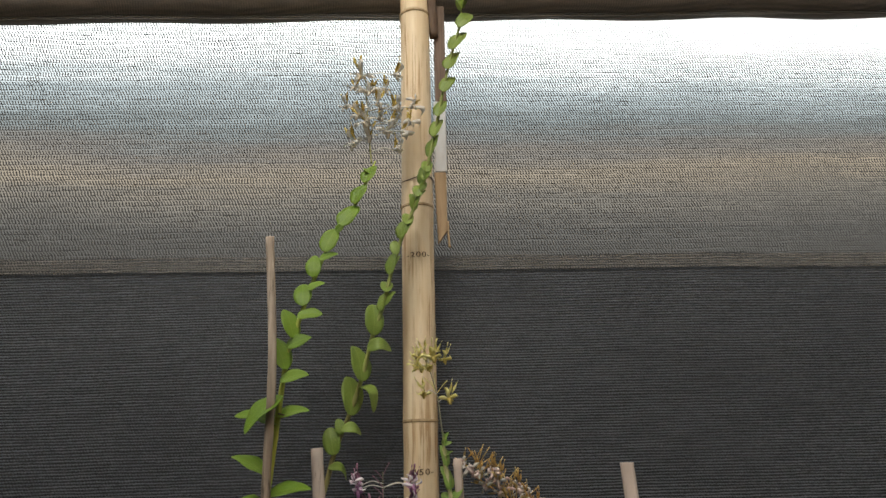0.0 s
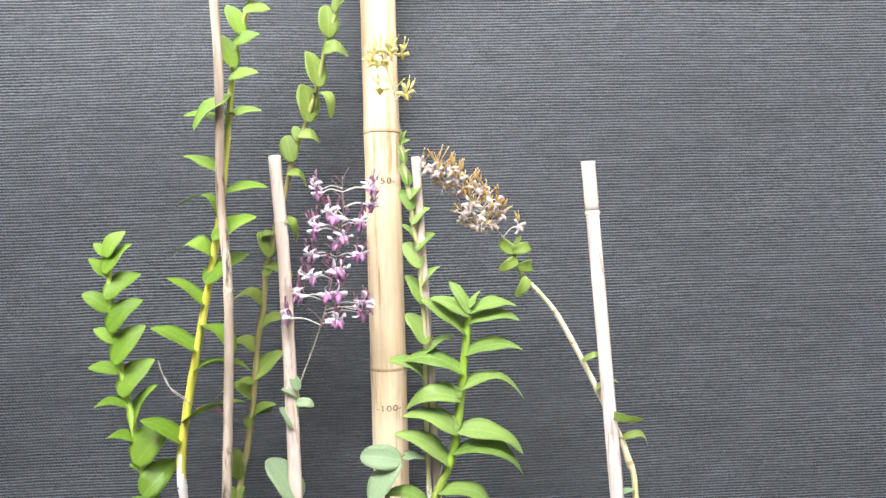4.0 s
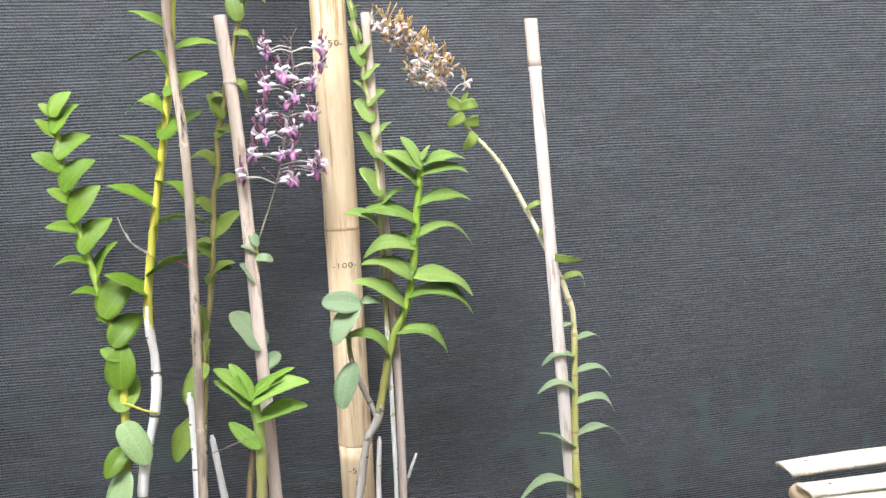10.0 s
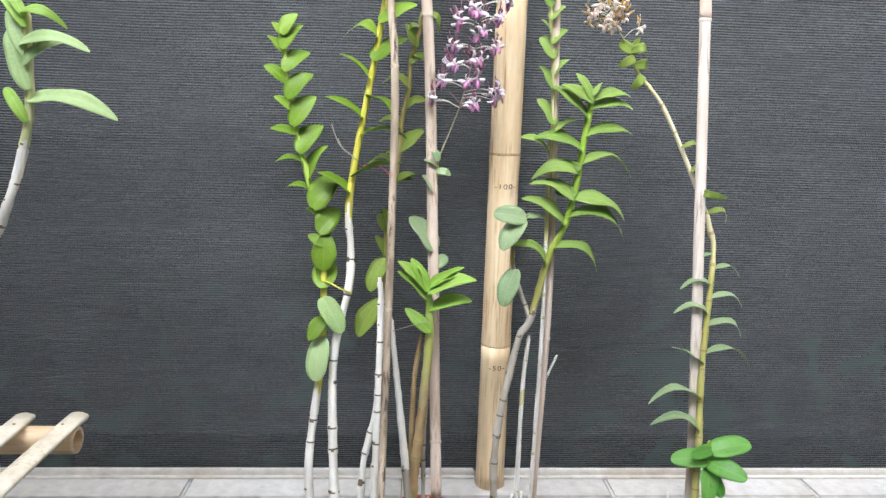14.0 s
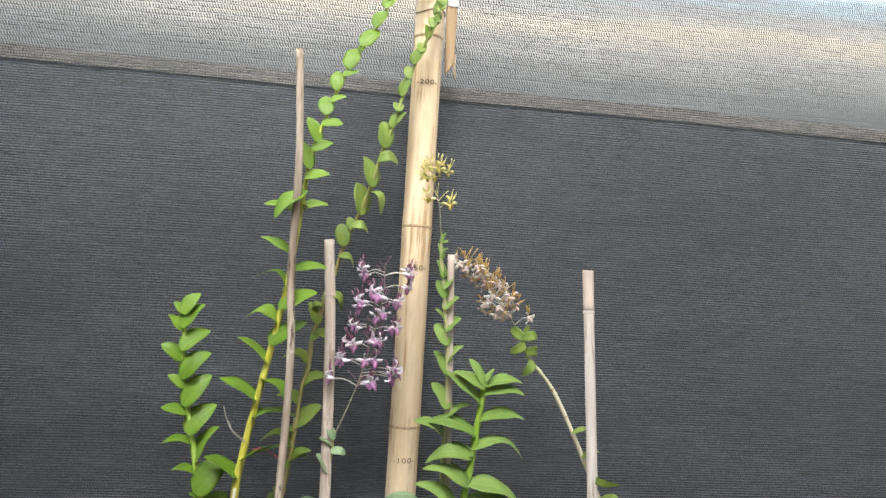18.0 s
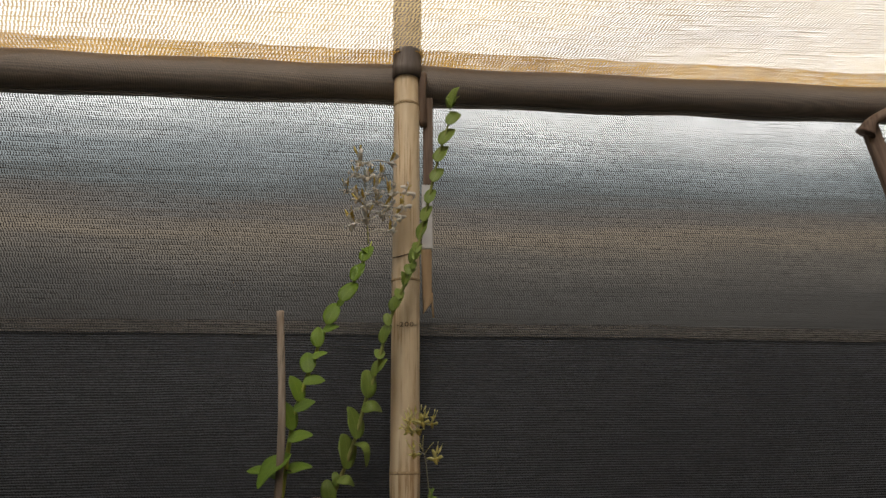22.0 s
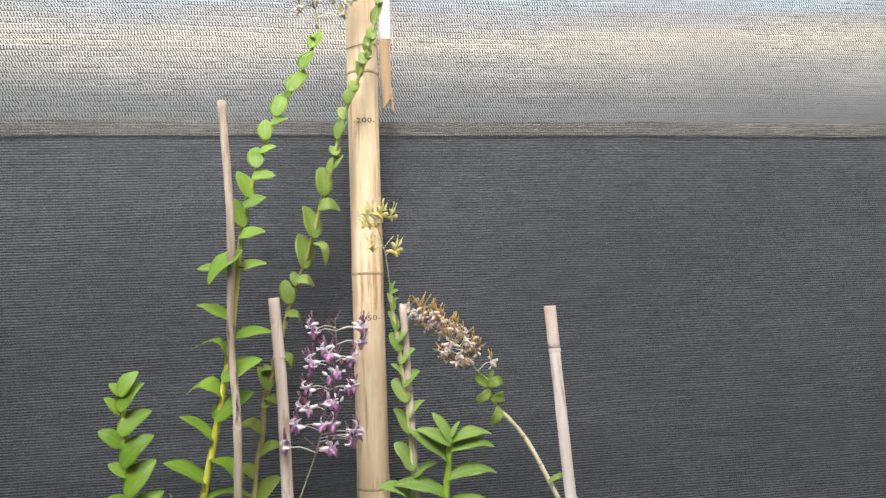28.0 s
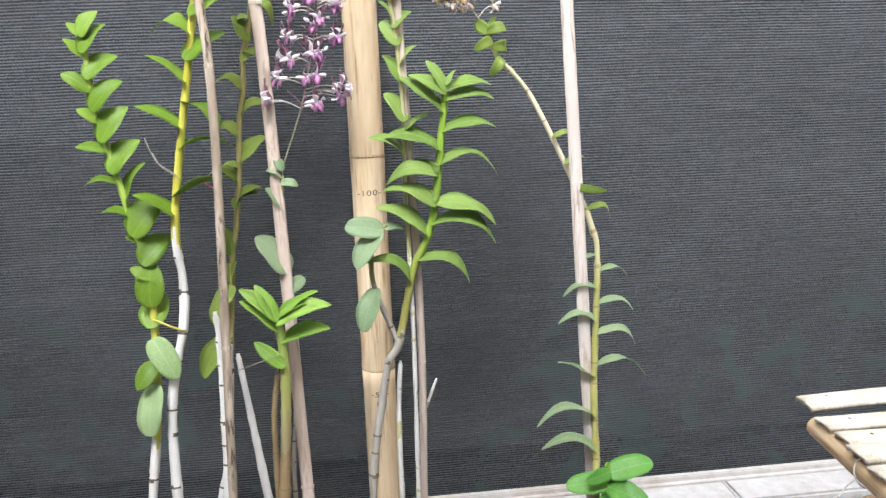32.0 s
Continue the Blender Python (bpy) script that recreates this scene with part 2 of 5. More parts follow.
def net_material(name, thread, pale, clear, rows, glow, contrast=(0.3, 0.75), slant=0.28, greenery_tint=None, through=0.3, loose=0.9, weave=0.0, cloudy=0.0, grainy=0.75, even=False, regular=0.5, rows_loose=0.5, clump=1.6):
    """Knitted shade cloth: rows of stitches along x, each a little uneven, with open holes between the threads."""
    m = Mat(name, 0.6, spec=0.3)
    sep = m.node("ShaderNodeSeparateXYZ")
    m.link(m.co.outputs["Object"], sep.inputs[0])
    wob = m.math("MULTIPLY", m.math("SUBTRACT", m.noise(4, 3, stretch=(0.6, 1, 1.2)), 0.5), rows * 1.2)
    slip = m.math("MULTIPLY", m.math("SUBTRACT", m.noise(52, 3, 0.6, stretch=(0.16, 1, 1.0)), 0.5), rows * loose)
    jit = m.math("ADD", slip, m.math("MULTIPLY", m.math("SUBTRACT", m.noise(90, 2), 0.5), rows * 0.3))
    z = m.math("MULTIPLY", m.math("ADD", m.math("ADD", sep.outputs[2], sep.outputs[1]), m.math("ADD", wob, jit)), 2 * math.pi / rows)
    x = m.math("MULTIPLY", m.math("ADD", sep.outputs[0], jit), 2 * math.pi / (rows * 1.05))
    rib = m.math("MULTIPLY", m.math("SINE", z), 0.5)
    stitch = m.math("MULTIPLY", m.math("SINE", m.math("ADD", x, m.math("MULTIPLY", z, 0.5))), 0.5)
    check = m.math("MULTIPLY", m.math("SINE", x), weave)
    patch = m.ramp(m.noise(3.5, 4, stretch=(0.5, 1, 1.3), warp=0.5), (0.35, (0.75 if even else 0.15,)), (0.65, (1,)))
    grain = m.math("SUBTRACT", m.noise(380, 2, 0.6, stretch=(0.5, 1, 1)), 0.5)
    line = m.math("SUBTRACT", m.noise(1.0 / rows, 2, stretch=(0.12, 1, 1.0)), 0.5)
    h = m.math("ADD", m.math("ADD", m.math("ADD", m.math("MULTIPLY", rib, regular), check), m.math("MULTIPLY", m.math("MULTIPLY", stitch, patch), slant * 2)), m.math("ADD", m.math("ADD", m.math("MULTIPLY", grain, grainy), m.math("MULTIPLY", line, rows_loose)), 0.5))
    soft = m.noise(1.7, 4, stretch=(0.5, 1, 1.6))
    worn = m.noise(30, 3, stretch=(0.2, 1, 2.6))
    amount = m.math("ADD", m.math("MULTIPLY", soft, 0.9), m.math("MULTIPLY", worn, 0.9))
    thick = m.ramp(h, (contrast[0], (0,)), (contrast[1], (1,)))
    col = m.mix(m.math("MULTIPLY", thick, amount), thread, pale)
    if greenery_tint is not None:
        # stain: mask for plants glimpsed through the net, painted into its colour
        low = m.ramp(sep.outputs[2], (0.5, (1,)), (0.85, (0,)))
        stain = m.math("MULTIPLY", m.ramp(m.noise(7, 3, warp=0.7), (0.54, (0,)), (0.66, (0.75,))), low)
        col = m.mix(stain, col, greenery_tint)
    m.color(col)
    m.bump(h, 0.35, 0.002)
    tr = m.node("ShaderNodeBsdfTranslucent")
    if cloudy:
        cloud = m.ramp(m.noise(clump, 5, 0.6, stretch=(0.5, 1.4, 1), warp=0.6), (0.36, (cloudy,)), (0.6, (0,)))
        m.link(m.mix(cloud, glow, tuple(g * k for g, k in zip(glow, (0.42, 0.34, 0.26)))), tr.inputs["Color"])
    else:
        tr.inputs["Color"].default_value = (*glow, 1)
    mx = m.node("ShaderNodeMixShader", Fac=through)
    m.link(m.b.outputs[0], mx.inputs[1])
    m.link(tr.outputs[0], mx.inputs[2])
    op = m.node("ShaderNodeBsdfTransparent")
    hole = m.math("MULTIPLY", m.ramp(h, (contrast[0] - 0.03, (1,)), (contrast[1], (0.04,))), clear)
    my = m.node("ShaderNodeMixShader")
    m.link(hole, my.inputs[0])
    m.link(mx.outputs[0], my.inputs[1])
    m.link(op.outputs[0], my.inputs[2])
    m.link(my.outputs[0], m.out.inputs[0])
    return m.m


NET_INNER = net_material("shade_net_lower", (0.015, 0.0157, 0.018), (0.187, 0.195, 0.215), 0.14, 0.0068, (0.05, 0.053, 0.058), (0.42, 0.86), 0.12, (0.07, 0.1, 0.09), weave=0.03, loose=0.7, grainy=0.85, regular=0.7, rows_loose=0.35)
NET_OUTER = net_material("shade_net_upper", (0.012, 0.0118, 0.0115), (0.055, 0.051, 0.047), 0.98, 0.0072, (0.02, 0.02, 0.02), (0.49, 0.555), 0.5, loose=1.3, through=0.1, even=True, regular=0.52, weave=0.22, grainy=1.1)
NET_BEAM = net_material("shade_net_round_beam", (0.17, 0.15, 0.135), (0.36, 0.3, 0.25), 0.0, 0.0066, (0.02, 0.02, 0.02), (0.1, 0.95), 0.25, loose=0.8, through=0.02, grainy=1.2, regular=0.3, rows_loose=0.1)
NET_HEM = net_material("shade_net_hem", (0.02, 0.018, 0.016), (0.24, 0.22, 0.195), 0.45, 0.0068, (0.1, 0.095, 0.085), (0.42, 0.62), 0.2, weave=0.08)
NET_ROOF = net_material("shade_net_roof", (0.05, 0.036, 0.02), (0.24, 0.18, 0.1), 0.88, 0.0105, (0.88, 0.65, 0.32), (0.45, 0.51), 0.45, through=0.49, cloudy=0.9, even=True, regular=0.4, weave=0.2, grainy=1.0)
NET_FOLD = net_material("shade_net_fold", (0.04, 0.027, 0.01), (0.45, 0.28, 0.07), 0.6, 0.0105, (0.95, 0.6, 0.14), (0.46, 0.54), 0.4, through=0.5, cloudy=0.8, clump=9, weave=0.3, grainy=1.1)
NET_UNSEEN = net_material("unseen_side_net", (0.02, 0.02, 0.02), (0.08, 0.08, 0.08), 0.1, 0.008, (0.05, 0.05, 0.05))


def stone_material(name, a, b, stain, rough=0.9):
    m = Mat(name, rough, spec=0.25)
    col = m.mix(m.ramp(m.noise(26, 8, 0.65), (0.3, (0,)), (0.7, (1,))), a, b)
    col = m.mix(m.math("MULTIPLY", m.ramp(m.noise(4.5, 6, 0.7, warp=0.1), (0.54, (0,)), (0.72, (1,))), 0.7), col, stain)
    col = m.mix(m.math("MULTIPLY", m.random(), 0.35), col, m.mix(0.5, col, (0.12, 0.12, 0.115)))
    dirt = m.ramp(m.noise(16, 7, 0.75, stretch=(0.7, 1, 1.3), warp=0.15), (0.57, (0,)), (0.74, (0.65,)))
    col = m.mix(dirt, col, m.mix(0.5, stain, (0.05, 0.055, 0.045)))
    m.color(col)
    m.bump(m.noise(70, 8, 0.7), 0.5, 0.004)
    return m.m


KERB = stone_material("kerb_concrete", (0.42, 0.41, 0.395), (0.56, 0.55, 0.535), (0.27, 0.255, 0.21))
FOOTING = stone_material("footing_concrete", (0.33, 0.325, 0.31), (0.48, 0.475, 0.455), (0.12, 0.14, 0.06))
PAVER = stone_material("paver_grey", (0.22, 0.225, 0.225), (0.4, 0.405, 0.405), (0.07, 0.08, 0.05))
LOOSE_STONE = stone_material("broken_stone", (0.1, 0.105, 0.1), (0.19, 0.195, 0.19), (0.06, 0.075, 0.035))
SOIL = stone_material("mossy_soil", (0.06, 0.06, 0.045), (0.13, 0.13, 0.1), (0.05, 0.085, 0.025))
SILL = stone_material("sill_white_paint", (0.43, 0.405, 0.375), (0.59, 0.57, 0.54), (0.34, 0.27, 0.2), 0.7)


def paint_material(name, a, b, chip, rough=0.7):
    m = Mat(name, rough)
    col = m.mix(m.ramp(m.noise(12, 6), (0.3, (0,)), (0.7, (1,))), a, b)
    col = m.mix(m.ramp(m.noise(45, 6, 0.7), (0.62, (0,)), (0.74, (0.8,))), col, chip)
    m.color(col)
    m.bump(m.noise(90, 5), 0.25, 0.002)
    return m.m


POT_RED = paint_material("pot_red", (0.34, 0.075, 0.065), (0.46, 0.125, 0.105), (0.4, 0.22, 0.15))
POT_ORANGE = paint_material("pot_orange", (0.46, 0.2, 0.06), (0.6, 0.29, 0.08), (0.42, 0.24, 0.1))
POT_BROWN = paint_material("pot_brown_orange", (0.38, 0.19, 0.08), (0.5, 0.25, 0.09), (0.5, 0.34, 0.12))


def stained_pot():
    m = Mat("pot_orange_with_green_stain", 0.7)
    n = m.noise(7, 4, warp=0.5)
    sep = m.node("ShaderNodeSeparateXYZ")
    m.link(m.co.outputs["Object"], sep.inputs[0])
    lean = m.math("ADD", m.math("MULTIPLY", sep.outputs[0], 3.2), m.math("SUBTRACT", n, m.math("MULTIPLY", sep.outputs[2], 3.0)))
    col = m.mix(m.ramp(lean, (0.3, (0,)), (0.65, (1,))), m.mix(n, (0.48, 0.2, 0.06), (0.58, 0.3, 0.09)), (0.4, 0.38, 0.07))
    m.color(col)
    m.bump(m.noise(90, 5), 0.25, 0.002)
    return m.m


POT_OLIVE = stained_pot()
TERRACOTTA = paint_material("terracotta", (0.45, 0.23, 0.15), (0.58, 0.34, 0.24), (0.6, 0.45, 0.36), 0.85)
CHARCOAL = cane_material("charcoal", (0.012, 0.014, 0.02), (0.055, 0.062, 0.078), 0.5)
ROOT_GREEN = cane_material("greenish_root", (0.46, 0.48, 0.16), (0.74, 0.73, 0.42), 0.7)
ROOT = cane_material("pale_root", (0.4, 0.38, 0.2), (0.68, 0.63, 0.46), 0.7)
INK = Mat("dark_ink", 0.6).color((0.09, 0.055, 0.03)).m
WIRE = Mat("rusty_wire", 0.6, 0.6).color((0.16, 0.11, 0.08)).m
PINK_CORD = Mat("pink_cord", 0.6).color((0.55, 0.08, 0.13)).m
GREY_PAINT = paint_material("white_tape", (0.5, 0.5, 0.49), (0.64, 0.63, 0.61), (0.3, 0.28, 0.25), 0.6)
HOLE_SHADE = Mat("pot_hole_shade", 0.9).color((0.02, 0.015, 0.012)).m


def petal_material(name, a, b, glow=0.3):
    m = Mat(name, 0.5)
    col = m.mix(m.ramp(m.noise(60, 4), (0.35, (0,)), (0.65, (1,))), a, b)
    m.color(col)
    tr = m.node("ShaderNodeBsdfTranslucent")
    m.link(col, tr.inputs[0])
    mx = m.node("ShaderNodeMixShader", Fac=glow)
    m.link(m.b.outputs[0], mx.inputs[1])
    m.link(tr.outputs[0], mx.inputs[2])
    m.link(mx.outputs[0], m.out.inputs[0])
    return m.m


PETAL_PINK = petal_material("petal_pale_pink", (0.82, 0.7, 0.78), (0.92, 0.88, 0.9), 0.4)
LIP_PURPLE = petal_material("lip_purple", (0.57, 0.18, 0.48), (0.82, 0.52, 0.74), 0.4)
BUD_MAUVE = petal_material("bud_mauve", (0.25, 0.1, 0.16), (0.4, 0.2, 0.28))
PETAL_YELLOW = petal_material("petal_yellow_green", (0.74, 0.66, 0.2), (0.88, 0.84, 0.45), 0.5)
PETAL_BROWN = petal_material("petal_brown_spot", (0.42, 0.28, 0.05), (0.7, 0.58, 0.16))
PETAL_WHITE = petal_material("petal_dry_white", (0.78, 0.74, 0.66), (0.9, 0.88, 0.83), 0.5)
PETAL_CREAM = petal_material("petal_cream", (0.66, 0.55, 0.42), (0.9, 0.86, 0.76), 0.5)
PETAL_TAN = petal_material("petal_withered_tan", (0.58, 0.36, 0.09), (0.84, 0.66, 0.3), 0.45)
PETAL_ROSE = petal_material("petal_withered_rose", (0.68, 0.46, 0.38), (0.84, 0.72, 0.66))
PLASTIC_PINK = petal_material("pink_plastic", (0.8, 0.2, 0.3), (0.86, 0.32, 0.4), 0.4)

# ---- mesh helpers ----


def part(name, bm, material, parent=None, label="", smooth=True):
    """Links a bmesh as one mesh object, under a thing or a part."""
    me = bpy.data.meshes.new(name)
    bm.to_mesh(me)
    bm.free()
    for m in material if isinstance(material, (list, tuple)) else [material]:
        me.materials.append(m)
    if smooth:
        me.polygons.foreach_set("use_smooth", [True] * len(me.polygons))
    ob = new(name, me)
    if parent is not None:
        ob.parent = parent
    if label:
        ob["label"] = label
    return ob


def share(name, mesh, m, parent=None):
    """One more object on a mesh that exists."""
    ob = new(name, mesh)
    ob.matrix_basis = m
    if parent is not None:
        ob.parent = parent
    return ob


def thing(name, label, category, group="", kind="", at=(0, 0, 0)):
    ob = new(name)
    ob.empty_display_size = 0.05
    ob.location = at
    return tagged(ob, label, category, group, kind)


def under(ob, root):
    """Keeps ob where it is while root, which stands away from the origin, carries it."""
    ob.parent = root
    ob.matrix_parent_inverse = Matrix.Translation(root.location).inverted()
    return ob


def box(size, at=(0, 0, 0), bevel=0.0, segments=1, bm=None):
    own = bm if bm is not None else bmesh.new()
    r = bmesh.ops.create_cube(own, size=1.0, matrix=Matrix.Translation(at) @ Matrix.Diagonal((*size, 1)))
    if bevel:
        edges = list({e for v in r["verts"] for e in v.link_edges})
        bmesh.ops.bevel(own, geom=edges, offset=bevel, segments=segments, affect="EDGES")
    return own


def smooth_path(points, steps=6):
    """Catmull-Rom through the points; returns positions."""
    p = [Vector(q) for q in points]
    if len(p) == 2:
        return [p[0].lerp(p[1], k / steps) for k in range(steps + 1)]
    p = [p[0] * 2 - p[1]] + p + [p[-1] * 2 - p[-2]]
    out = []
    for i in range(1, len(p) - 2):
        a, b, c, d = p[i - 1 : i + 3]
        for k in range(steps):
            t = k / steps
            out.append(0.5 * ((2 * b) + (c - a) * t + (2 * a - 5 * b + 4 * c - d) * t * t + (3 * b - a - 3 * c + d) * t**3))
    out.append(p[-2])
    return out


def spaced(points, step):
    """The same line at even steps, with the distance run at each point."""
    run = [0.0]
    for a, b in zip(points, points[1:]):
        run.append(run[-1] + (b - a).length)
    n = max(2, int(run[-1] / step))
    out, i = [], 0
    for k in range(n + 1):
        s = run[-1] * k / n
        while i < len(points) - 2 and run[i + 1] < s:
            i += 1
        d = run[i + 1] - run[i]
        out.append((points[i].lerp(points[i + 1], (s - run[i]) / d if d else 0), s))
    return out


def tube(bm, points, radius, sides=8, flat=1.0, caps=True, mat=0):
    """A tube along points; radius: number, or a function of the share of the way; flat squeezes it along y."""
    rings = []
    n = len(points)
    for i, p in enumerate(points):
        d = (points[min(i + 1, n - 1)] - points[max(i - 1, 0)]).normalized()
        side = d.cross(Vector((0, 1, 0)))
        side = side.normalized() if side.length > 1e-4 else Vector((1, 0, 0))
        front = side.cross(d).normalized()
        r = radius(i / (n - 1)) if callable(radius) else radius
        rings.append([bm.verts.new(p + r * (math.cos(2 * math.pi * k / sides) * side + flat * math.sin(2 * math.pi * k / sides) * front)) for k in range(sides)])
    for a, b in zip(rings, rings[1:]):
        for k in range(sides):
            f = bm.faces.new((a[k], a[(k + 1) % sides], b[(k + 1) % sides], b[k]))
            f.material_index = mat
    if caps:
        bm.faces.new(rings[0][::-1]).material_index = mat
        bm.faces.new(rings[-1]).material_index = mat
    return rings


def lathe(profile, sides=48, bm=None, mats=None):
    """A turned body from (radius, height) pairs; mats gives each band its material."""
    bm = bm if bm is not None else bmesh.new()
    rings = [[bm.verts.new((r * math.cos(2 * math.pi * k / sides), r * math.sin(2 * math.pi * k / sides), z)) for k in range(sides)] for r, z in profile]
    for n, (a, b) in enumerate(zip(rings, rings[1:])):
        for k in range(sides):
            f = bm.faces.new((a[k], a[(k + 1) % sides], b[(k + 1) % sides], b[k]))
            f.material_index = mats[n] if mats else 0
    return bm


def sheet(x0, x1, z0, z1, y, nx, nz, wave):
    """An upright cloth with soft folds; wave(x, z) shifts it along y."""
    bm = bmesh.new()
    grid = [[bm.verts.new((x0 + (x1 - x0) * i / nx, y + wave(x0 + (x1 - x0) * i / nx, z0 + (z1 - z0) * j / nz), z0 + (z1 - z0) * j / nz)) for i in range(nx + 1)] for j in range(nz + 1)]
    for a, b in zip(grid, grid[1:]):
        for i in range(nx):
            bm.faces.new((a[i], a[i + 1], b[i + 1], b[i]))
    return bm

# ---- the large structure ----
FLOOR = 0.02
# top of the unseen back wall, set by how much daylight it cuts off
SHADING_WALL_TOP = 4.25


def wave_small(x, z):
    return 0.006 * noise.noise((x * 1.3, z * 0.7, 3.1)) + 0.003 * noise.noise((x * 0.5, z * 5.0, 8.0))


ground_bm = bmesh.new()
bmesh.ops.create_grid(ground_bm, x_segments=40, y_segments=40, size=300, matrix=Matrix.Translation((0, 0, FLOOR - 0.012)))
tagged(part("ground", ground_bm, SOIL, smooth=False), "dark mossy soil under and between the grey pavers", "ground", kind="structure")

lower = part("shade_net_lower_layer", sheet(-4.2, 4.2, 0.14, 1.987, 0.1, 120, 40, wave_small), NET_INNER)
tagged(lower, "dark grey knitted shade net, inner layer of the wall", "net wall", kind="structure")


def wave_upper(x, z):
    fold = 0.02 * math.exp(-((z - 2.62) / 0.06) ** 2) * noise.noise((x * 3.0, 0.0, 1.0))
    return wave_small(x + 5, z) + fold


upper = part("shade_net_upper_layer", sheet(-4.2, 4.2, 0.14, 2.77, 0.125, 160, 70, wave_upper), NET_OUTER)
tagged(upper, "grey knitted shade net, single layer with daylight behind it", "net wall", kind="structure")

hem_bm = sheet(-4.2, 4.2, 1.984, 2.022, 0.094, 160, 4, wave_small)
for v in hem_bm.verts:
    v.co.z += 0.006 * noise.noise((v.co.x * 1.1, 4.0, 0.0)) + 0.004 * noise.noise((v.co.x * 6, 2.0, 0.0))
tagged(part("shade_net_hem", hem_bm, NET_HEM), "paler folded hem along the top of the inner net", "net hem", kind="structure")

roof_bm = bmesh.new()
bmesh.ops.create_grid(roof_bm, x_segments=60, y_segments=40, size=0.5, matrix=Matrix.Translation((0, -1.31, 0)) @ Matrix.Diagonal((8.4, 2.86, 1, 1)))
for v in roof_bm.verts:
    v.co.z = 2.862 + 0.018 * v.co.x - 0.06 * v.co.y + 0.008 * noise.noise((v.co.x * 2, v.co.y * 2, 0.3)) 
tagged(part("shade_net_roof", roof_bm, NET_ROOF), "shade net roof glowing with warm daylight", "net roof", kind="structure")

fold_bm = bmesh.new()
bmesh.ops.create_grid(fold_bm, x_segments=240, y_segments=8, size=0.5, matrix=Matrix.Translation((0, 0.05, 0)) @ Matrix.Diagonal((8.4, 0.11, 1, 1)))
for v in fold_bm.verts:
    v.co.z = 2.85 + 0.018 * v.co.x - 0.05 * v.co.y + 0.004 * noise.noise((v.co.x * 5, 1, 0)) + 0.004 * noise.noise((v.co.x * 9, v.co.y * 40, 0))
    v.co.y += 0.014 * noise.noise((v.co.x * 1.7, 6, 0)) + 0.012 * noise.noise((v.co.x * 9, 3, 0))
tagged(part("shade_net_fold", fold_bm, NET_FOLD), "golden doubled edge of the roof net over the beam", "net fold", kind="structure")
# side nets out of view, added to close the place and cut side light
for nm, x, tall_to in (("wall_left", -1.8, 2.9), ("wall_right", 4.2, 2.8)):
    bm = bmesh.new()
    bmesh.ops.create_grid(bm, x_segments=8, y_segments=4, size=0.5, matrix=pose(x, -1.3, tall_to / 2, 90, 0, 90) @ Matrix.Diagonal((2.8, tall_to, 1, 1)))
    tagged(part(nm, bm, NET_UNSEEN), "unseen plain dark net added at the side to hold back daylight", "net wall", kind="structure")
# unseen wall added behind the camera so light falls off down the net
tagged(part("wall_back", box((8.8, 0.2, SHADING_WALL_TOP), (0, -2.85, SHADING_WALL_TOP / 2)), KERB, smooth=False), "unseen plain grey wall added at the back to dim the lower net", "house wall", kind="structure")

# glowing sheet added behind the net; bands of daylight are painted into its colour
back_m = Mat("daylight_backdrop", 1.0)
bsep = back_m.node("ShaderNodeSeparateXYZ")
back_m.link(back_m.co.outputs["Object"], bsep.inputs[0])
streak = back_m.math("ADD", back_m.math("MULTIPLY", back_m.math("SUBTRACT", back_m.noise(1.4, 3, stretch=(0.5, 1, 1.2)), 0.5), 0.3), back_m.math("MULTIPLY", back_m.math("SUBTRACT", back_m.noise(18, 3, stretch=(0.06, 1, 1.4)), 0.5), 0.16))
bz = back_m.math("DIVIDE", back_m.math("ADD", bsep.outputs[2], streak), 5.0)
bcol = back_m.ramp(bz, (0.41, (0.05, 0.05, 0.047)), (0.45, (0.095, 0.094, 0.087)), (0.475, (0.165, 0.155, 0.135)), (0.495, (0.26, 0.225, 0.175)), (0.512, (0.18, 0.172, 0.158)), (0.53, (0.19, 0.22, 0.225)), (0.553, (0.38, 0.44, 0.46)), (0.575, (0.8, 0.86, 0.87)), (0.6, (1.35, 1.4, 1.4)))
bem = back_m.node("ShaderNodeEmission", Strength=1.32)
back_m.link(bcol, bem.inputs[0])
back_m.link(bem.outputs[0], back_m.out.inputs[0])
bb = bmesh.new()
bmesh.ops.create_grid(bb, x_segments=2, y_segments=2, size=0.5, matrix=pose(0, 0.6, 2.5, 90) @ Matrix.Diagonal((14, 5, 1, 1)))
tagged(part("backdrop", bb, back_m.m), "glowing backdrop painted with hazy daylight and dull greenery beyond the net", "backdrop", kind="structure")

# kerb of concrete blocks, each with a bevelled front edge, on a low footing
kerb = thing("kerb", "pale grey concrete kerb of long blocks under the net", "kerb", kind="structure")
kb = bmesh.new()
box((0.5975, 0.16, 0.145), (0, 0, 0), 0.007, 2, kb)
for v in kb.verts:
    if v.co.y < 0 and v.co.z > 0:
        v.co.y += 0.006
first = part("block", kb, KERB, kerb, smooth=False)
first.location = (-2.355, 0.04, 0.062)
for i in range(1, 9):
    share("block", first.data, pose(-2.355 + 0.6 * i, 0.04 + 0.003 * noise.noise((i, 2.2, 0)), 0.062 + 0.002 * noise.noise((i, 0, 0)), 0, 0, 0.3 * noise.noise((i, 7.0, 0))), kerb)
fb = bmesh.new()
box((2.5, 0.1, 0.05), (1.15, -0.088, 0.023), 0.006, 1, fb)
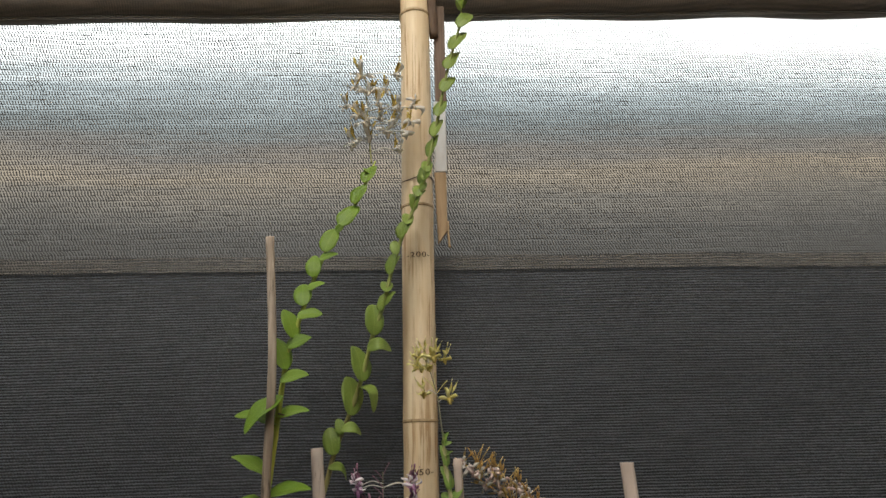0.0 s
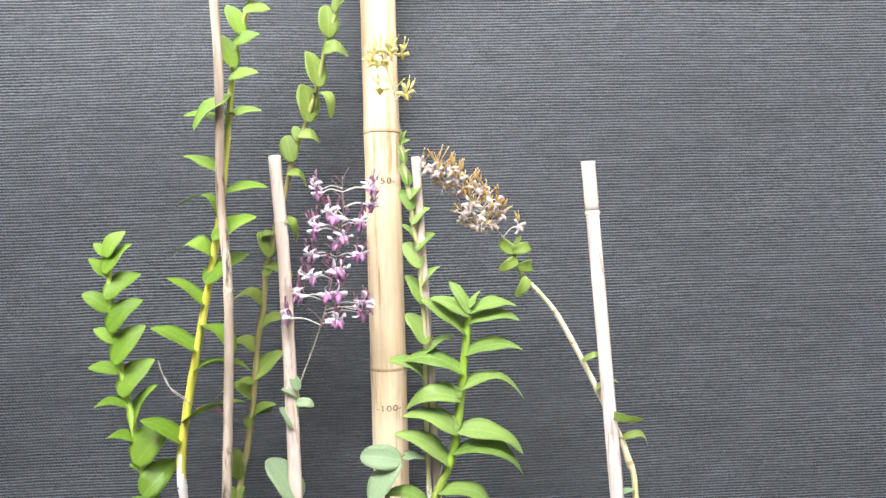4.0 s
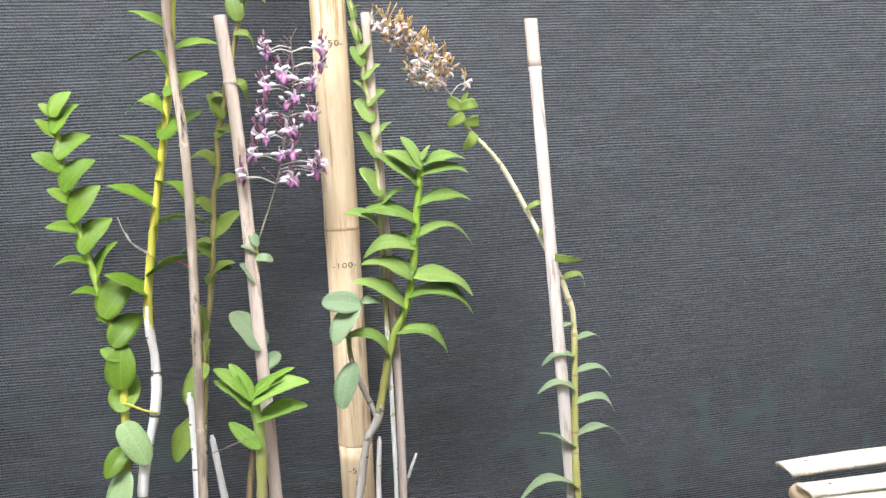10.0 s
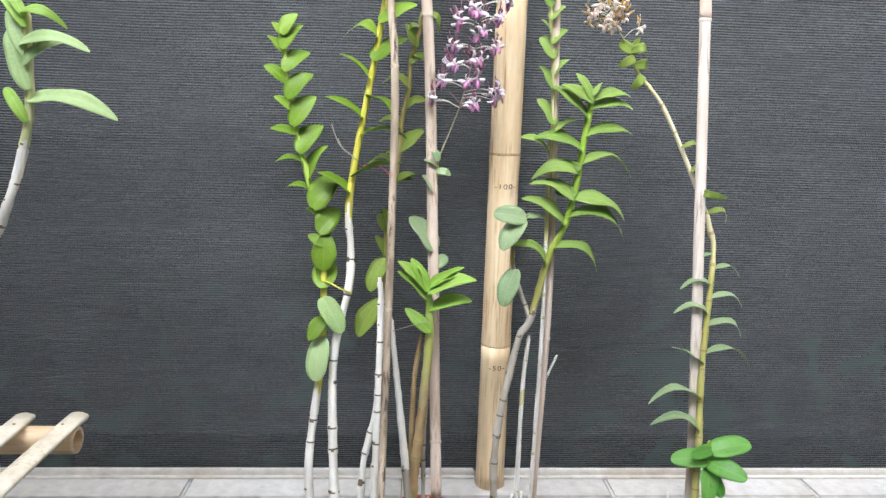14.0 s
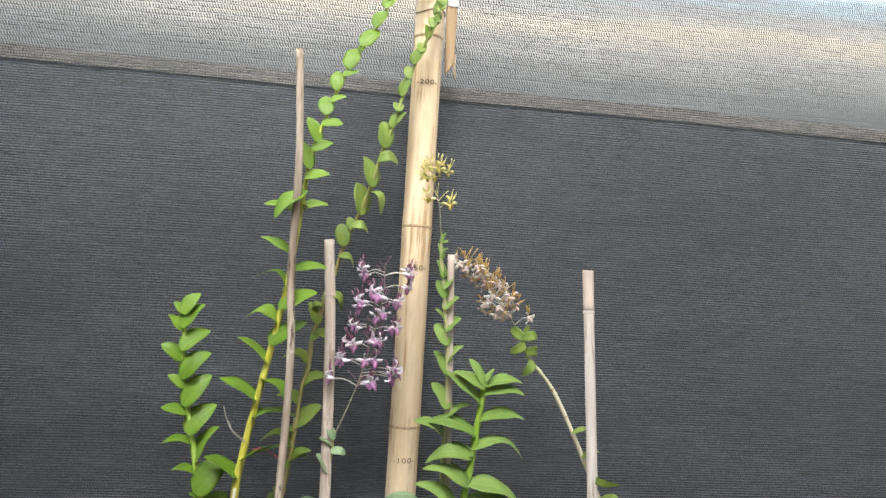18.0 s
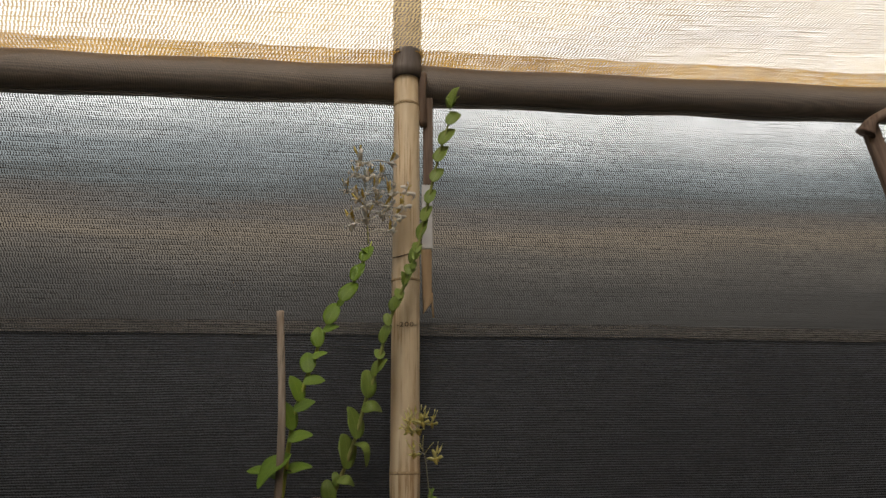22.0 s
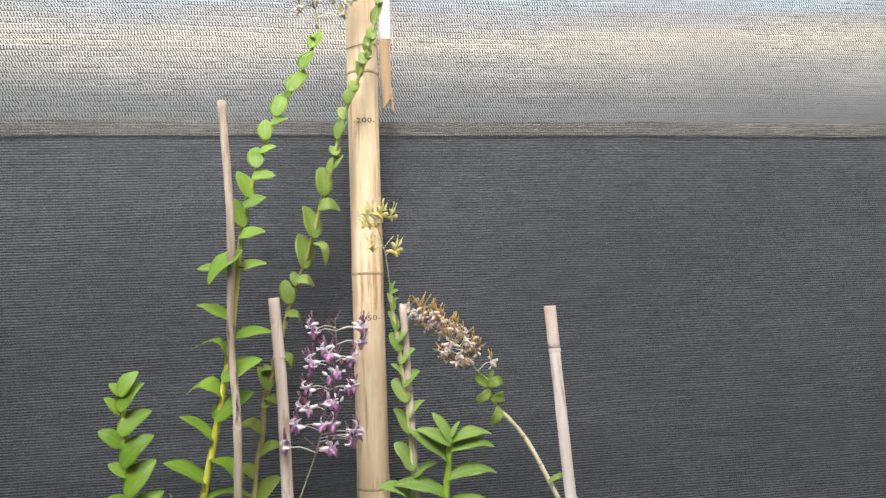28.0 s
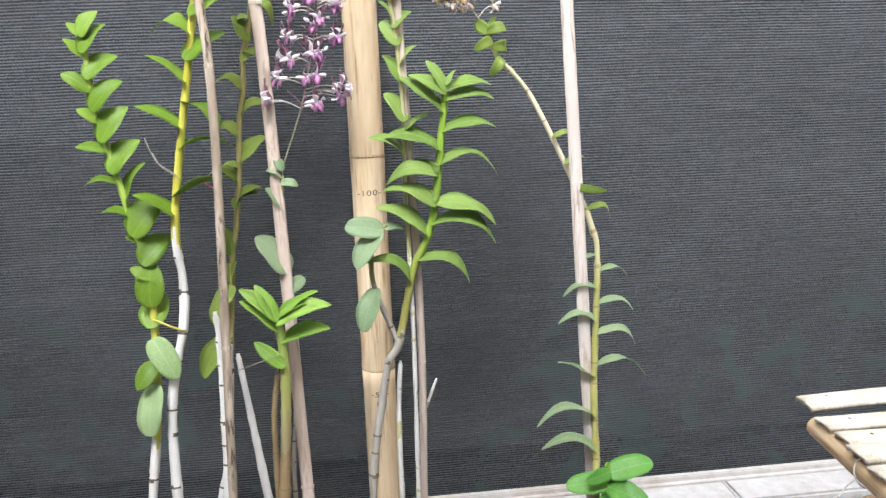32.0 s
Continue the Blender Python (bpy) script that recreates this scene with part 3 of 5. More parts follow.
bmesh.ops.subdivide_edges(fb, edges=[e for e in fb.edges if abs(e.verts[0].co.x - e.verts[1].co.x) > 1], cuts=24)
for v in fb.verts:
    v.co.y += 0.012 * noise.noise((v.co.x * 3, 0, 0))
tagged(part("footing", fb, FOOTING, smooth=False), "stained concrete footing in front of the kerb", "footing", kind="structure")
for x0, x1 in ((-2.35, -0.043), (0.043, 2.4)):
    sb = bmesh.new()
    box((x1 - x0, 0.018, 0.026), ((x0 + x1) / 2, 0.08, 0.1445), 0.003, 2, sb)
    box((x1 - x0, 0.012, 0.008), ((x0 + x1) / 2, 0.066, 0.1385), 0.002, 1, sb)
    tagged(part("sill", sb, SILL, smooth=False), "whitish wooden batten holding the foot of the net", "sill", kind="structure")

# ---- pole and beam ----
pole = thing("bamboo_pole", "tall pale bamboo pole with height marks in ink", "bamboo pole", at=(0, 0.04, 0.134))
NODES = [0.134, 0.561, 1.084, 1.611, 2.13, 2.68, 2.778]
for a, b in zip(NODES, NODES[1:]):
    bm = bmesh.new()
    n = 10

    def culm(s, a=a, b=b):
        z = a + (b - a) * s
        swell = 0.0012 * (math.exp(-((z - a) / 0.012) ** 2) + math.exp(-((z - b) / 0.012) ** 2))
        return 0.0408 - 0.0018 * z / 2.7 + swell

    tube(bm, [Vector((0.0015 * noise.noise((0, 0, a + (b - a) * k / n)), 0.04, a + (b - a) * k / n)) for k in range(n + 1)], culm, 32, caps=a in (NODES[0], NODES[-2]))
    culm_ob = under(part("culm", bm, BAMBOO), pole)
    culm_ob.data.polygons.foreach_set("use_smooth", [len(f.vertices) == 4 for f in culm_ob.data.polygons])
for z in NODES[1:-1]:
    bm = lathe([(0.0392, -0.0045), (0.0412, -0.003), (0.0424, -0.0005), (0.0412, 0.001), (0.0416, 0.003), (0.0394, 0.005)], 40)
    ring = under(part("node", bm, BAMBOO_NODE), pole)
    ring.matrix_basis = pose(0, 0.04, z, 2 * noise.noise((z, 0, 0)), 3 * noise.noise((z, 5, 0)))


def ink(text, z, size, parent):
    """Hand-lettered mark, laid round the pole."""
    cu = bpy.data.curves.new("mark", "FONT")
    cu.body, cu.size, cu.align_x, cu.align_y, cu.space_character = text, size, "CENTER", "CENTER", 1.15
    tmp = bpy.data.objects.new("mark", cu)
    scene.collection.objects.link(tmp)
    bpy.context.view_layer.update()
    me = bpy.data.meshes.new_from_object(tmp)
    bpy.data.objects.remove(tmp)
    bm = bmesh.new()
    bm.from_mesh(me)
    bmesh.ops.subdivide_edges(bm, edges=bm.edges[:], cuts=1)
    top = bmesh.ops.extrude_face_region(bm, geom=bm.faces[:])
    for v in [g for g in top["geom"] if isinstance(g, bmesh.types.BMVert)]:
        v.co.z += 0.0006
    for v in bm.verts:
        x, y, h = v.co
        x *= 1.3
        r = 0.0404 + h
        v.co = (r * math.sin(x / 0.04), 0.04 - r * math.cos(x / 0.04), z + y + 0.03 * x)
    bm.normal_update()
    return under(part("mark", bm, INK, None, "hand-inked height mark", smooth=False), parent)


for text, z in (("-50-", 0.5), ("-100-", 1.0), ("-150-", 1.5), ("-200-", 2.0)):
    ink(text, z, 0.0185, pole)
wire_bm = bmesh.new()
tube(wire_bm, [Vector((0.041 * math.sin(a), 0.04 - 0.041 * math.cos(a), 2.2 + 0.006 * math.sin(2 * a))) for a in [math.pi * 2 * k / 24 for k in range(25)]], 0.0012, 6)
under(part("tie_wire", wire_bm, WIRE, None, "thin rusty tie wire"), pole)

wrap_bm = bmesh.new()
tube(wrap_bm, [Vector((0.004 * noise.noise((0, 1, k * 0.9)), 0.035, 2.772 + 0.033 * k)) for k in range(10)], lambda s: 0.045 + 0.003 * math.sin(s * 25), 24)
tagged(part("net_wrapping", wrap_bm, DARK_WOOD), "dark net wrapped round the head of the pole", "wrapping")

beam_bm = bmesh.new()
tube(beam_bm, [Vector((-4.2 + 0.1 * k, 0.1 + 0.006 * noise.noise((k * 0.2, 0, 0)), 2.786 + 0.018 * (-4.2 + 0.1 * k) + 0.006 * noise.noise((k * 0.23, 5, 0)))) for k in range(85)], lambda s: 0.064 + 0.003 * math.sin(s * 90), 20)
fringe_bm = sheet(-4.2, 4.2, 2.711, 2.742, 0.085, 170, 2, wave_small)
for v in fringe_bm.verts:
    v.co.z += 0.018 * v.co.x + 0.004 * noise.noise((v.co.x * 2.3, 9.0, 0.0)) + (0.005 * noise.noise((v.co.x * 14, 2.0, 0.0)) if v.co.z < 2.72 else 0)
tagged(part("shade_net_fringe", fringe_bm, NET_HEM), "ragged dark edge of net hanging under the beam", "net edge", kind="structure")
tagged(part("beam", beam_bm, NET_BEAM), "dark horizontal beam wrapped in net under the roof", "beam", kind="structure")

plank = thing("plank", "narrow weathered plank with a taped grey stretch, tied beside the pole", "plank", at=(0.064, 0.05, 2.05))
pb = bmesh.new()
box((0.03, 0.014, 0.19), (0.06, 0.05, 2.135), 0.002, 1, pb)
for v in pb.verts:
    if v.co.z < 2.06 and v.co.x > 0.06:
        v.co.z += 0.03
    if v.co.z < 2.06:
        v.co.x = 0.06 + (v.co.x - 0.06) * 0.6
under(part("board", pb, PLANK_WOOD, None, "bare brown wooden tip", smooth=False), plank)
pb = bmesh.new()
box((0.031, 0.0155, 0.2), (0.0625, 0.05, 2.33), 0.002, 1, pb)
under(part("tape", pb, GREY_PAINT, None, "greyish white tape", smooth=False), plank)
pb = bmesh.new()
box((0.03, 0.014, 0.29), (0.066, 0.05, 2.575), 0.002, 1, pb)
under(part("upper_board", pb, BRACE_WOOD, None, "dark upper end", smooth=False), plank)
pb = bmesh.new()
tube(pb, smooth_path([(0.052, 0.044, 2.62), (0.046, 0.02, 2.72), (0.05, 0.025, 2.79)]), 0.012, 8)
under(part("strip", pb, BRACE_WOOD), plank)
pb = bmesh.new()
tube(pb, smooth_path([(0.076, 0.05, 2.1), (0.077, 0.048, 2.06), (0.08, 0.05, 2.03)]), 0.003, 6)
under(part("splinter", pb, PLANK_WOOD), plank)

post = thing("roof_post", "brown bamboo roof post with a plank brace", "post", at=(1.73, 0.05, 0.15))
qb = bmesh.new()
tube(qb, [Vector((1.735 + 0.004 * noise.noise((k * 0.4, 0, 3)), 0.03, 0.15 + 0.14 * k)) for k in range(20)], lambda s: 0.045 + 0.003 * (abs(math.sin(s * 17)) > 0.97), 20)
under(part("culm", qb, BRACE_WOOD), post)
qb = bmesh.new()
box((0.058, 0.024, 0.62), (0, 0, 0), 0.004, 1, qb)
br = under(part("brace", qb, BRACE_WOOD, None, "slanting brown plank brace", smooth=False), post)
br.matrix_basis = pose(1.618, 0.045, 2.4, 0, -10, 0)
qb = bmesh.new()
tube(qb, smooth_path([(1.535, 0.035, 2.67), (1.56, 0.02, 2.71), (1.64, 0.0, 2.755), (1.79, -0.03, 2.85)]), lambda s: 0.032 - 0.014 * min(1.0, s * 3), 12)
under(part("strut", qb, BRACE_WOOD), post)

# ---- lines of the canes and stakes, and their leaves: share of the way up, angle, length, roll, lean to the front, form ----
PATH_A = [(-0.464, -0.316, 0.24), (-0.474, -0.287, 0.383), (-0.45, -0.239, 0.62), (-0.448, -0.197, 0.825), (-0.456, -0.181, 0.902), (-0.526, -0.128, 1.165), (-0.549, -0.098, 1.313), (-0.55, -0.086, 1.371)]
PATH_B = [(-0.41, -0.324, 0.245), (-0.422, -0.247, 0.596), (-0.39, -0.209, 0.774), (-0.386, -0.19, 0.864), (-0.388, -0.179, 1.008), (-0.317, -0.148, 1.416), (-0.288, -0.127, 1.701), (-0.272, -0.12, 1.786), (-0.213, -0.102, 1.971), (-0.146, -0.082, 2.099), (-0.101, -0.063, 2.215)]
PATH_C = [(-0.308, -0.372, 0.13), (-0.288, -0.222, 1.153), (-0.304, -0.182, 1.46), (-0.306, -0.162, 1.728), (-0.326, -0.145, 2.003)]
PATH_E = [(-0.355, -0.289, 0.234), (-0.348, -0.267, 0.365), (-0.319, -0.242, 0.509), (-0.312, -0.143, 0.734), (-0.308, -0.103, 0.823), (-0.304, -0.081, 0.897), (-0.295, -0.068, 0.94), (-0.288, -0.05, 1.005), (-0.278, -0.045, 1.089), (-0.272, -0.041, 1.164), (-0.257, -0.037, 1.244), (-0.253, -0.03, 1.312), (-0.24, -0.025, 1.354), (-0.224, -0.027, 1.425), (-0.205, -0.028, 1.485), (-0.186, -0.03, 1.557), (-0.153, -0.033, 1.638), (-0.13, -0.038, 1.708), (-0.106, -0.045, 1.8)]
PATH_E_TOP = [(-0.085, -0.046, 1.86), (-0.064, -0.047, 1.945), (-0.039, -0.048, 2.029), (-0.01, -0.053, 2.1), (0.015, -0.059, 2.167), (0.032, -0.065, 2.237), (0.051, -0.074, 2.324), (0.069, -0.083, 2.412), (0.091, -0.093, 2.501), (0.11, -0.096, 2.568), (0.116, -0.098, 2.619)]
PATH_G = [(-0.236, -0.21, 0.183), (-0.198, -0.202, 0.62), (-0.203, -0.2, 0.773)]
PATH_G2 = [(-0.222, -0.199, 0.186), (-0.234, -0.195, 0.324), (-0.233, -0.19, 0.456), (-0.229, -0.187, 0.557), (-0.215, -0.183, 0.656)]
PATH_D2 = [(-0.233, -0.219, 0.196), (-0.29, -0.202, 0.704)]
PATH_D3 = [(-0.323, -0.312, 0.239), (-0.312, -0.255, 0.707), (-0.316, -0.25, 0.812)]
PATH_F = [(-0.168, -0.192, 0.231), (-0.204, -0.068, 1.22), (-0.228, -0.025, 1.557)]
PATH_H = [(-0.2, -0.178, 0.191), (-0.201, -0.156, 0.409), (-0.185, -0.135, 0.61), (-0.19, -0.103, 0.92), (-0.183, -0.089, 1.071)]
PATH_HS = [(-0.183, -0.089, 1.071), (-0.127, -0.079, 1.222), (-0.086, -0.066, 1.407), (-0.083, -0.06, 1.506)]
PATH_J = [(-0.023, -0.219, 0.206), (-0.028, -0.214, 0.331), (-0.019, -0.209, 0.448), (0.001, -0.205, 0.563), (0.022, -0.201, 0.662), (0.046, -0.199, 0.704), (0.083, -0.193, 0.856), (0.129, -0.189, 0.972), (0.165, -0.18, 1.235)]
PATH_J2 = [(0.044, -0.199, 0.704), (0.003, -0.195, 0.815), (-0.004, -0.193, 0.876), (0.006, -0.19, 0.93), (0.032, -0.189, 0.957)]
PATH_K = [(0.037, -0.19, 0.191), (0.038, -0.19, 0.513), (0.047, -0.19, 0.658)]
PATH_L = [(0.071, -0.2, 0.196), (0.078, -0.19, 0.7), (0.075, -0.175, 1.037), (0.078, -0.172, 1.169), (0.075, -0.171, 1.247), (0.069, -0.17, 1.33), (0.061, -0.17, 1.396), (0.054, -0.17, 1.457), (0.045, -0.17, 1.518), (0.042, -0.17, 1.573)]
PATH_LS = [(0.042, -0.17, 1.57), (0.038, -0.17, 1.6), (0.033, -0.17, 1.644), (0.022, -0.17, 1.69), (0.012, -0.17, 1.72)]
PATH_M = [(0.084, -0.17, 0.18), (0.095, -0.168, 0.795), (0.069, -0.165, 1.531)]
PATH_TW = [(0.091, -0.157, 0.506), (0.127, -0.157, 0.598)]
PATH_O = [(0.435, -0.346, 0.186), (0.454, -0.284, 0.435), (0.456, -0.258, 0.596), (0.474, -0.215, 0.865), (0.464, -0.204, 0.932), (0.439, -0.192, 1.005), (0.345, -0.159, 1.208), (0.277, -0.146, 1.292), (0.259, -0.138, 1.343)]
PATH_OS = [(0.262, -0.13, 1.344), (0.178, -0.13, 1.452), (0.135, -0.13, 1.493), (0.09, -0.13, 1.521)]
PATH_N = [(0.444, -0.296, 0.15), (0.449, -0.264, 0.424), (0.412, -0.165, 1.512)]
PATH_P = [(0.462, -0.335, 0.184), (0.474, -0.3, 0.437)]
PATH_Q = [(-1.149, -0.32, 0.86), (-1.077, -0.32, 0.99), (-1.04, -0.32, 1.098), (-1.022, -0.32, 1.185), (-1.018, -0.32, 1.293), (-1.014, -0.32, 1.365)]
# LEAF_PALE on two hanging leaves includes sky light painted into their green
LEAVES_A = [(0.394, -144, 0.035, 31, 0, "flat"), (0.422, -97, 0.088, 24, 0, "flat", "oblong", LEAF_PALE), (0.46, -126, 0.061, 10, 33, "flat"), (0.496, -56, 0.082, 30, 0, "flat", "oblong", LEAF_PALE), (0.52, 87, 0.091, 1, 52, "flat"), (0.554, 89, 0.086, 0, 7, "flat"), (0.597, 148, 0.042, 37, 0, "flat"), (0.62, 47, 0.081, 7, 37, "ear"), (0.653, 151, 0.029, 73, 0, "flat"), (0.669, 53, 0.09, 13, 0, "ear"), (0.697, 166, 0.057, 75, 0, "arch"), (0.717, 63, 0.092, 56, 0, "ear")]
LEAVES_A_HIGH = [(0.749, 176, 0.067, 79, 0, "arch"), (0.771, 52, 0.082, 30, 0, "ear"), (0.805, 167, 0.063, 65, 0, "flat"), (0.823, 55, 0.082, 32, 0, "ear"), (0.851, 144, 0.05, 50, 0, "flat"), (0.873, 47, 0.077, 31, 0, "ear"), (0.9, 144, 0.064, 50, 0, "flat"), (0.922, 41, 0.073, 33, 0, "ear"), (0.953, 135, 0.055, 52, 0, "flat"), (0.964, 54, 0.07, 33, 0, "ear"), (0.986, 133, 0.04, 50, 0, "flat"), (0.989, 60, 0.058, 27, 0, "ear")]
LEAVES_B = [(0.41, 147, 0.088, 75, 0, "flat"), (0.427, 20, 0.123, 92, 0, "flat"), (0.472, 2, 0.11, 83, 0, "arch"), (0.49, 150, 0.1, 79, 0, "flat"), (0.513, -32, 0.09, 79, 0, "arch"), (0.532, 140, 0.09, 78, 0, "flat"), (0.554, 36, 0.09, 45, 0, "flat"), (0.575, 151, 0.077, 70, 0, "hook"), (0.593, 27, 0.089, 48, 0, "flat"), (0.611, 139, 0.083, 72, 0, "hook"), (0.632, 10, 0.09, 68, 0, "flat"), (0.649, 149, 0.089, 75, 0, "flat")]
LEAVES_B_UPPER = [(0.698, 165, 0.089, 71, 0, "flat"), (0.705, 11, 0.065, 53, 0, "flat"), (0.723, -131, 0.092, 45, 0, "flat"), (0.74, 13, 0.057, 45, 0, "flat"), (0.753, 114, 0.074, 46, 0, "flat"), (0.773, 24, 0.051, 25, 0, "flat"), (0.785, 110, 0.067, 45, 0, "flat"), (0.804, 7, 0.05, 39, 0, "flat"), (0.818, 98, 0.062, -1, 25, "flat"), (0.835, 24, 0.037, 35, 0, "flat"), (0.85, 95, 0.053, -1, 10, "flat"), (0.868, 21, 0.04, 36, 0, "flat"), (0.88, 70, 0.061, 14, 0, "flat"), (0.903, 53, 0.025, -6, 10, "flat"), (0.913, 53, 0.064, 14, 0, "flat"), (0.943, 67, 0.06, 27, 0, "flat"), (0.971, 65, 0.054, 23, 0, "flat"), (0.982, 136, 0.025, 41, 0, "flat")]
LEAVES_E = [(0.241, -126, 0.098, 57, 0, "flat"), (0.28, -118, 0.079, 41, 0, "flat"), (0.282, 76, 0.051, 65, 0, "flat"), (0.284, 116, 0.055, 58, 0, "flat"), (0.309, 117, 0.046, 28, 0, "flat"), (0.309, 101, 0.056, 69, 0, "flat"), (0.347, 107, 0.028, 2, 28, "flat"), (0.353, 32, 0.059, 60, 0, "arch"), (0.354, 22, 0.047, 66, 0, "arch"), (0.369, 157, 0.078, 71, 0, "hook"), (0.381, 164, 0.033, 60, 0, "arch")]
LEAVES_E_HIGH = [(0.386, 43, 0.08, 50, 0, "flat"), (0.408, 145, 0.056, 52, 0, "hook"), (0.427, 26, 0.059, 59, 0, "arch"), (0.446, 151, 0.065, 57, 0, "hook"), (0.47, 41, 0.035, 34, 0, "flat"), (0.478, -23, 0.061, 64, 0, "arch"), (0.487, 113, 0.056, 38, 0, "flat"), (0.504, -170, 0.036, 52, 0, "hook"), (0.507, 65, 0.059, 57, 0, "flat"), (0.516, -29, 0.057, 59, 0, "hook"), (0.555, -14, 0.043, 47, 0, "hook"), (0.567, 103, 0.056, -2, 4, "flat")]
LEAVES_E_MID = [(0.584, 105, 0.033, 9, 0, "flat"), (0.587, -1, 0.042, 39, 0, "hook"), (0.603, 93, 0.084, 44, 0, "flat"), (0.625, -35, 0.057, 51, 0, "hook"), (0.633, 103, 0.08, 39, 0, "flat"), (0.659, 9, 0.05, 28, 0, "hook"), (0.672, 91, 0.068, 32, 0, "flat"), (0.695, 85, 0.04, 42, 0, "flat"), (0.696, 54, 0.049, 50, 0, "flat"), (0.712, 90, 0.045, 0, 46, "flat"), (0.729, 80, 0.054, 48, 0, "flat"), (0.729, 67, 0.052, 45, 0, "flat"), (0.747, 103, 0.036, -2, 22, "flat"), (0.763, 85, 0.044, 33, 0, "flat"), (0.764, 65, 0.051, 41, 0, "flat"), (0.776, 84, 0.044, -1, 35, "flat")]
LEAVES_E_UPPER = [(0.791, 93, 0.044, 50, 0, "flat"), (0.794, 57, 0.052, 51, 0, "flat"), (0.804, 97, 0.037, -2, 24, "flat"), (0.811, 62, 0.028, -6, 18, "flat"), (0.817, 87, 0.053, 57, 0, "flat"), (0.821, 67, 0.038, 20, 0, "flat"), (0.829, 84, 0.043, -2, 30, "flat"), (0.844, 72, 0.063, 51, 0, "flat"), (0.865, 71, 0.052, 37, 0, "flat"), (0.884, 72, 0.049, 26, 0, "flat"), (0.909, 59, 0.051, 10, 0, "flat"), (0.932, 64, 0.061, 27, 0, "flat"), (0.953, 60, 0.066, 34, 0, "flat"), (0.978, 54, 0.054, 16, 0, "flat"), (0.998, 73, 0.072, 61, 0, "flat"), (0.998, 107, 0.036, 46, 0, "flat"), (0.998, 57, 0.053, 51, 0, "flat"), (0.998, 81, 0.066, 60, 0, "flat")]
LEAVES_H = [(0.71, 30, 0.05, 11, 30, "flat"), (0.758, 126, 0.095, 49, 0, "flat"), (0.914, 125, 0.054, 54, 0, "flat"), (0.971, -8, 0.035, 46, 0, "arch"), (0.984, 149, 0.037, 66, 0, "arch"), (1, 114, 0.032, 30, 0, "flat")]
LEAVES_G = [(0.834, 139, 0.079, 29, 0, "flat"), (0.919, 15, 0.105, 61, 0, "ear"), (0.966, 135, 0.102, 68, 0, "flat"), (0.997, 19, 0.118, 46, 0, "ear"), (1, 134, 0.1, 55, 0, "flat"), (1, 118, 0.084, 43, 0, "flat"), (1, 35, 0.102, 62, 0, "flat"), (1, 26, 0.089, 74, 0, "arch"), (1, 112, 0.066, 52, 0, "flat")]
LEAVES_J = [(0.61, 148, 0.108, 66, 0, "bend"), (0.659, -19, 0.126, 75, 0, "bend"), (0.71, 144, 0.123, 64, 0, "arch"), (0.733, -7, 0.143, 73, 0, "bend"), (0.771, 156, 0.112, 49, 0, "arch"), (0.775, -17, 0.14, 57, 0, "arch"), (0.784, 152, 0.091, 6, 46, "flat"), (0.83, 180, 0.11, 52, 0, "bend"), (0.841, 167, 0.075, 4, 45, "flat"), (0.85, -3, 0.126, 69, 0, "bend"), (0.881, 163, 0.121, 59, 0, "arch"), (0.915, 7, 0.115, 60, 0, "arch"), (0.951, 139, 0.111, 58, 0, "flat"), (0.972, 5, 0.103, 64, 0, "arch"), (0.987, 151, 0.083, 36, 0, "flat"), (0.989, 118, 0.074, 33, 0, "flat"), (0.989, 11, 0.097, 57, 0, "arch"), (1, 56, 0.039, 43, 0, "flat")]
LEAVES_J2 = [(0.47, -112, 0.082, 38, 0, "flat", "oblong", LEAF_GREY), (0.919, -128, 0.08, 44, 0, "flat"), (0.949, 170, 0.075, 42, 0, "flat"), (0.985, -4, 0.045, 63, 0, "flat")]
LEAVES_L = [(0.653, 145, 0.083, 82, 0, "arch"), (0.694, 29, 0.064, 70, 0, "flat"), (0.708, 121, 0.066, 42, 0, "flat"), (0.762, 119, 0.064, 42, 0, "flat"), (0.787, 47, 0.054, 64, 0, "ear"), (0.814, 120, 0.055, 30, 0, "flat"), (0.839, 44, 0.049, 48, 0, "ear"), (0.853, 130, 0.04, 65, 0, "flat"), (0.875, 45, 0.045, 45, 0, "ear"), (0.896, 114, 0.043, 18, 0, "flat"), (0.911, 50, 0.035, 41, 0, "flat"), (0.927, 88, 0.031, 53, 0, "flat"), (0.932, 106, 0.044, 43, 0, "flat"), (0.958, 83, 0.024, 52, 0, "flat"), (0.964, 101, 0.039, 45, 0, "flat"), (0.975, 27, 0.019, 54, 0, "flat"), (0.99, 70, 0.028, 55, 0, "flat"), (0.99, 22, 0.017, 49, 0, "flat"), (0.991, 97, 0.029, 58, 0, "flat")]
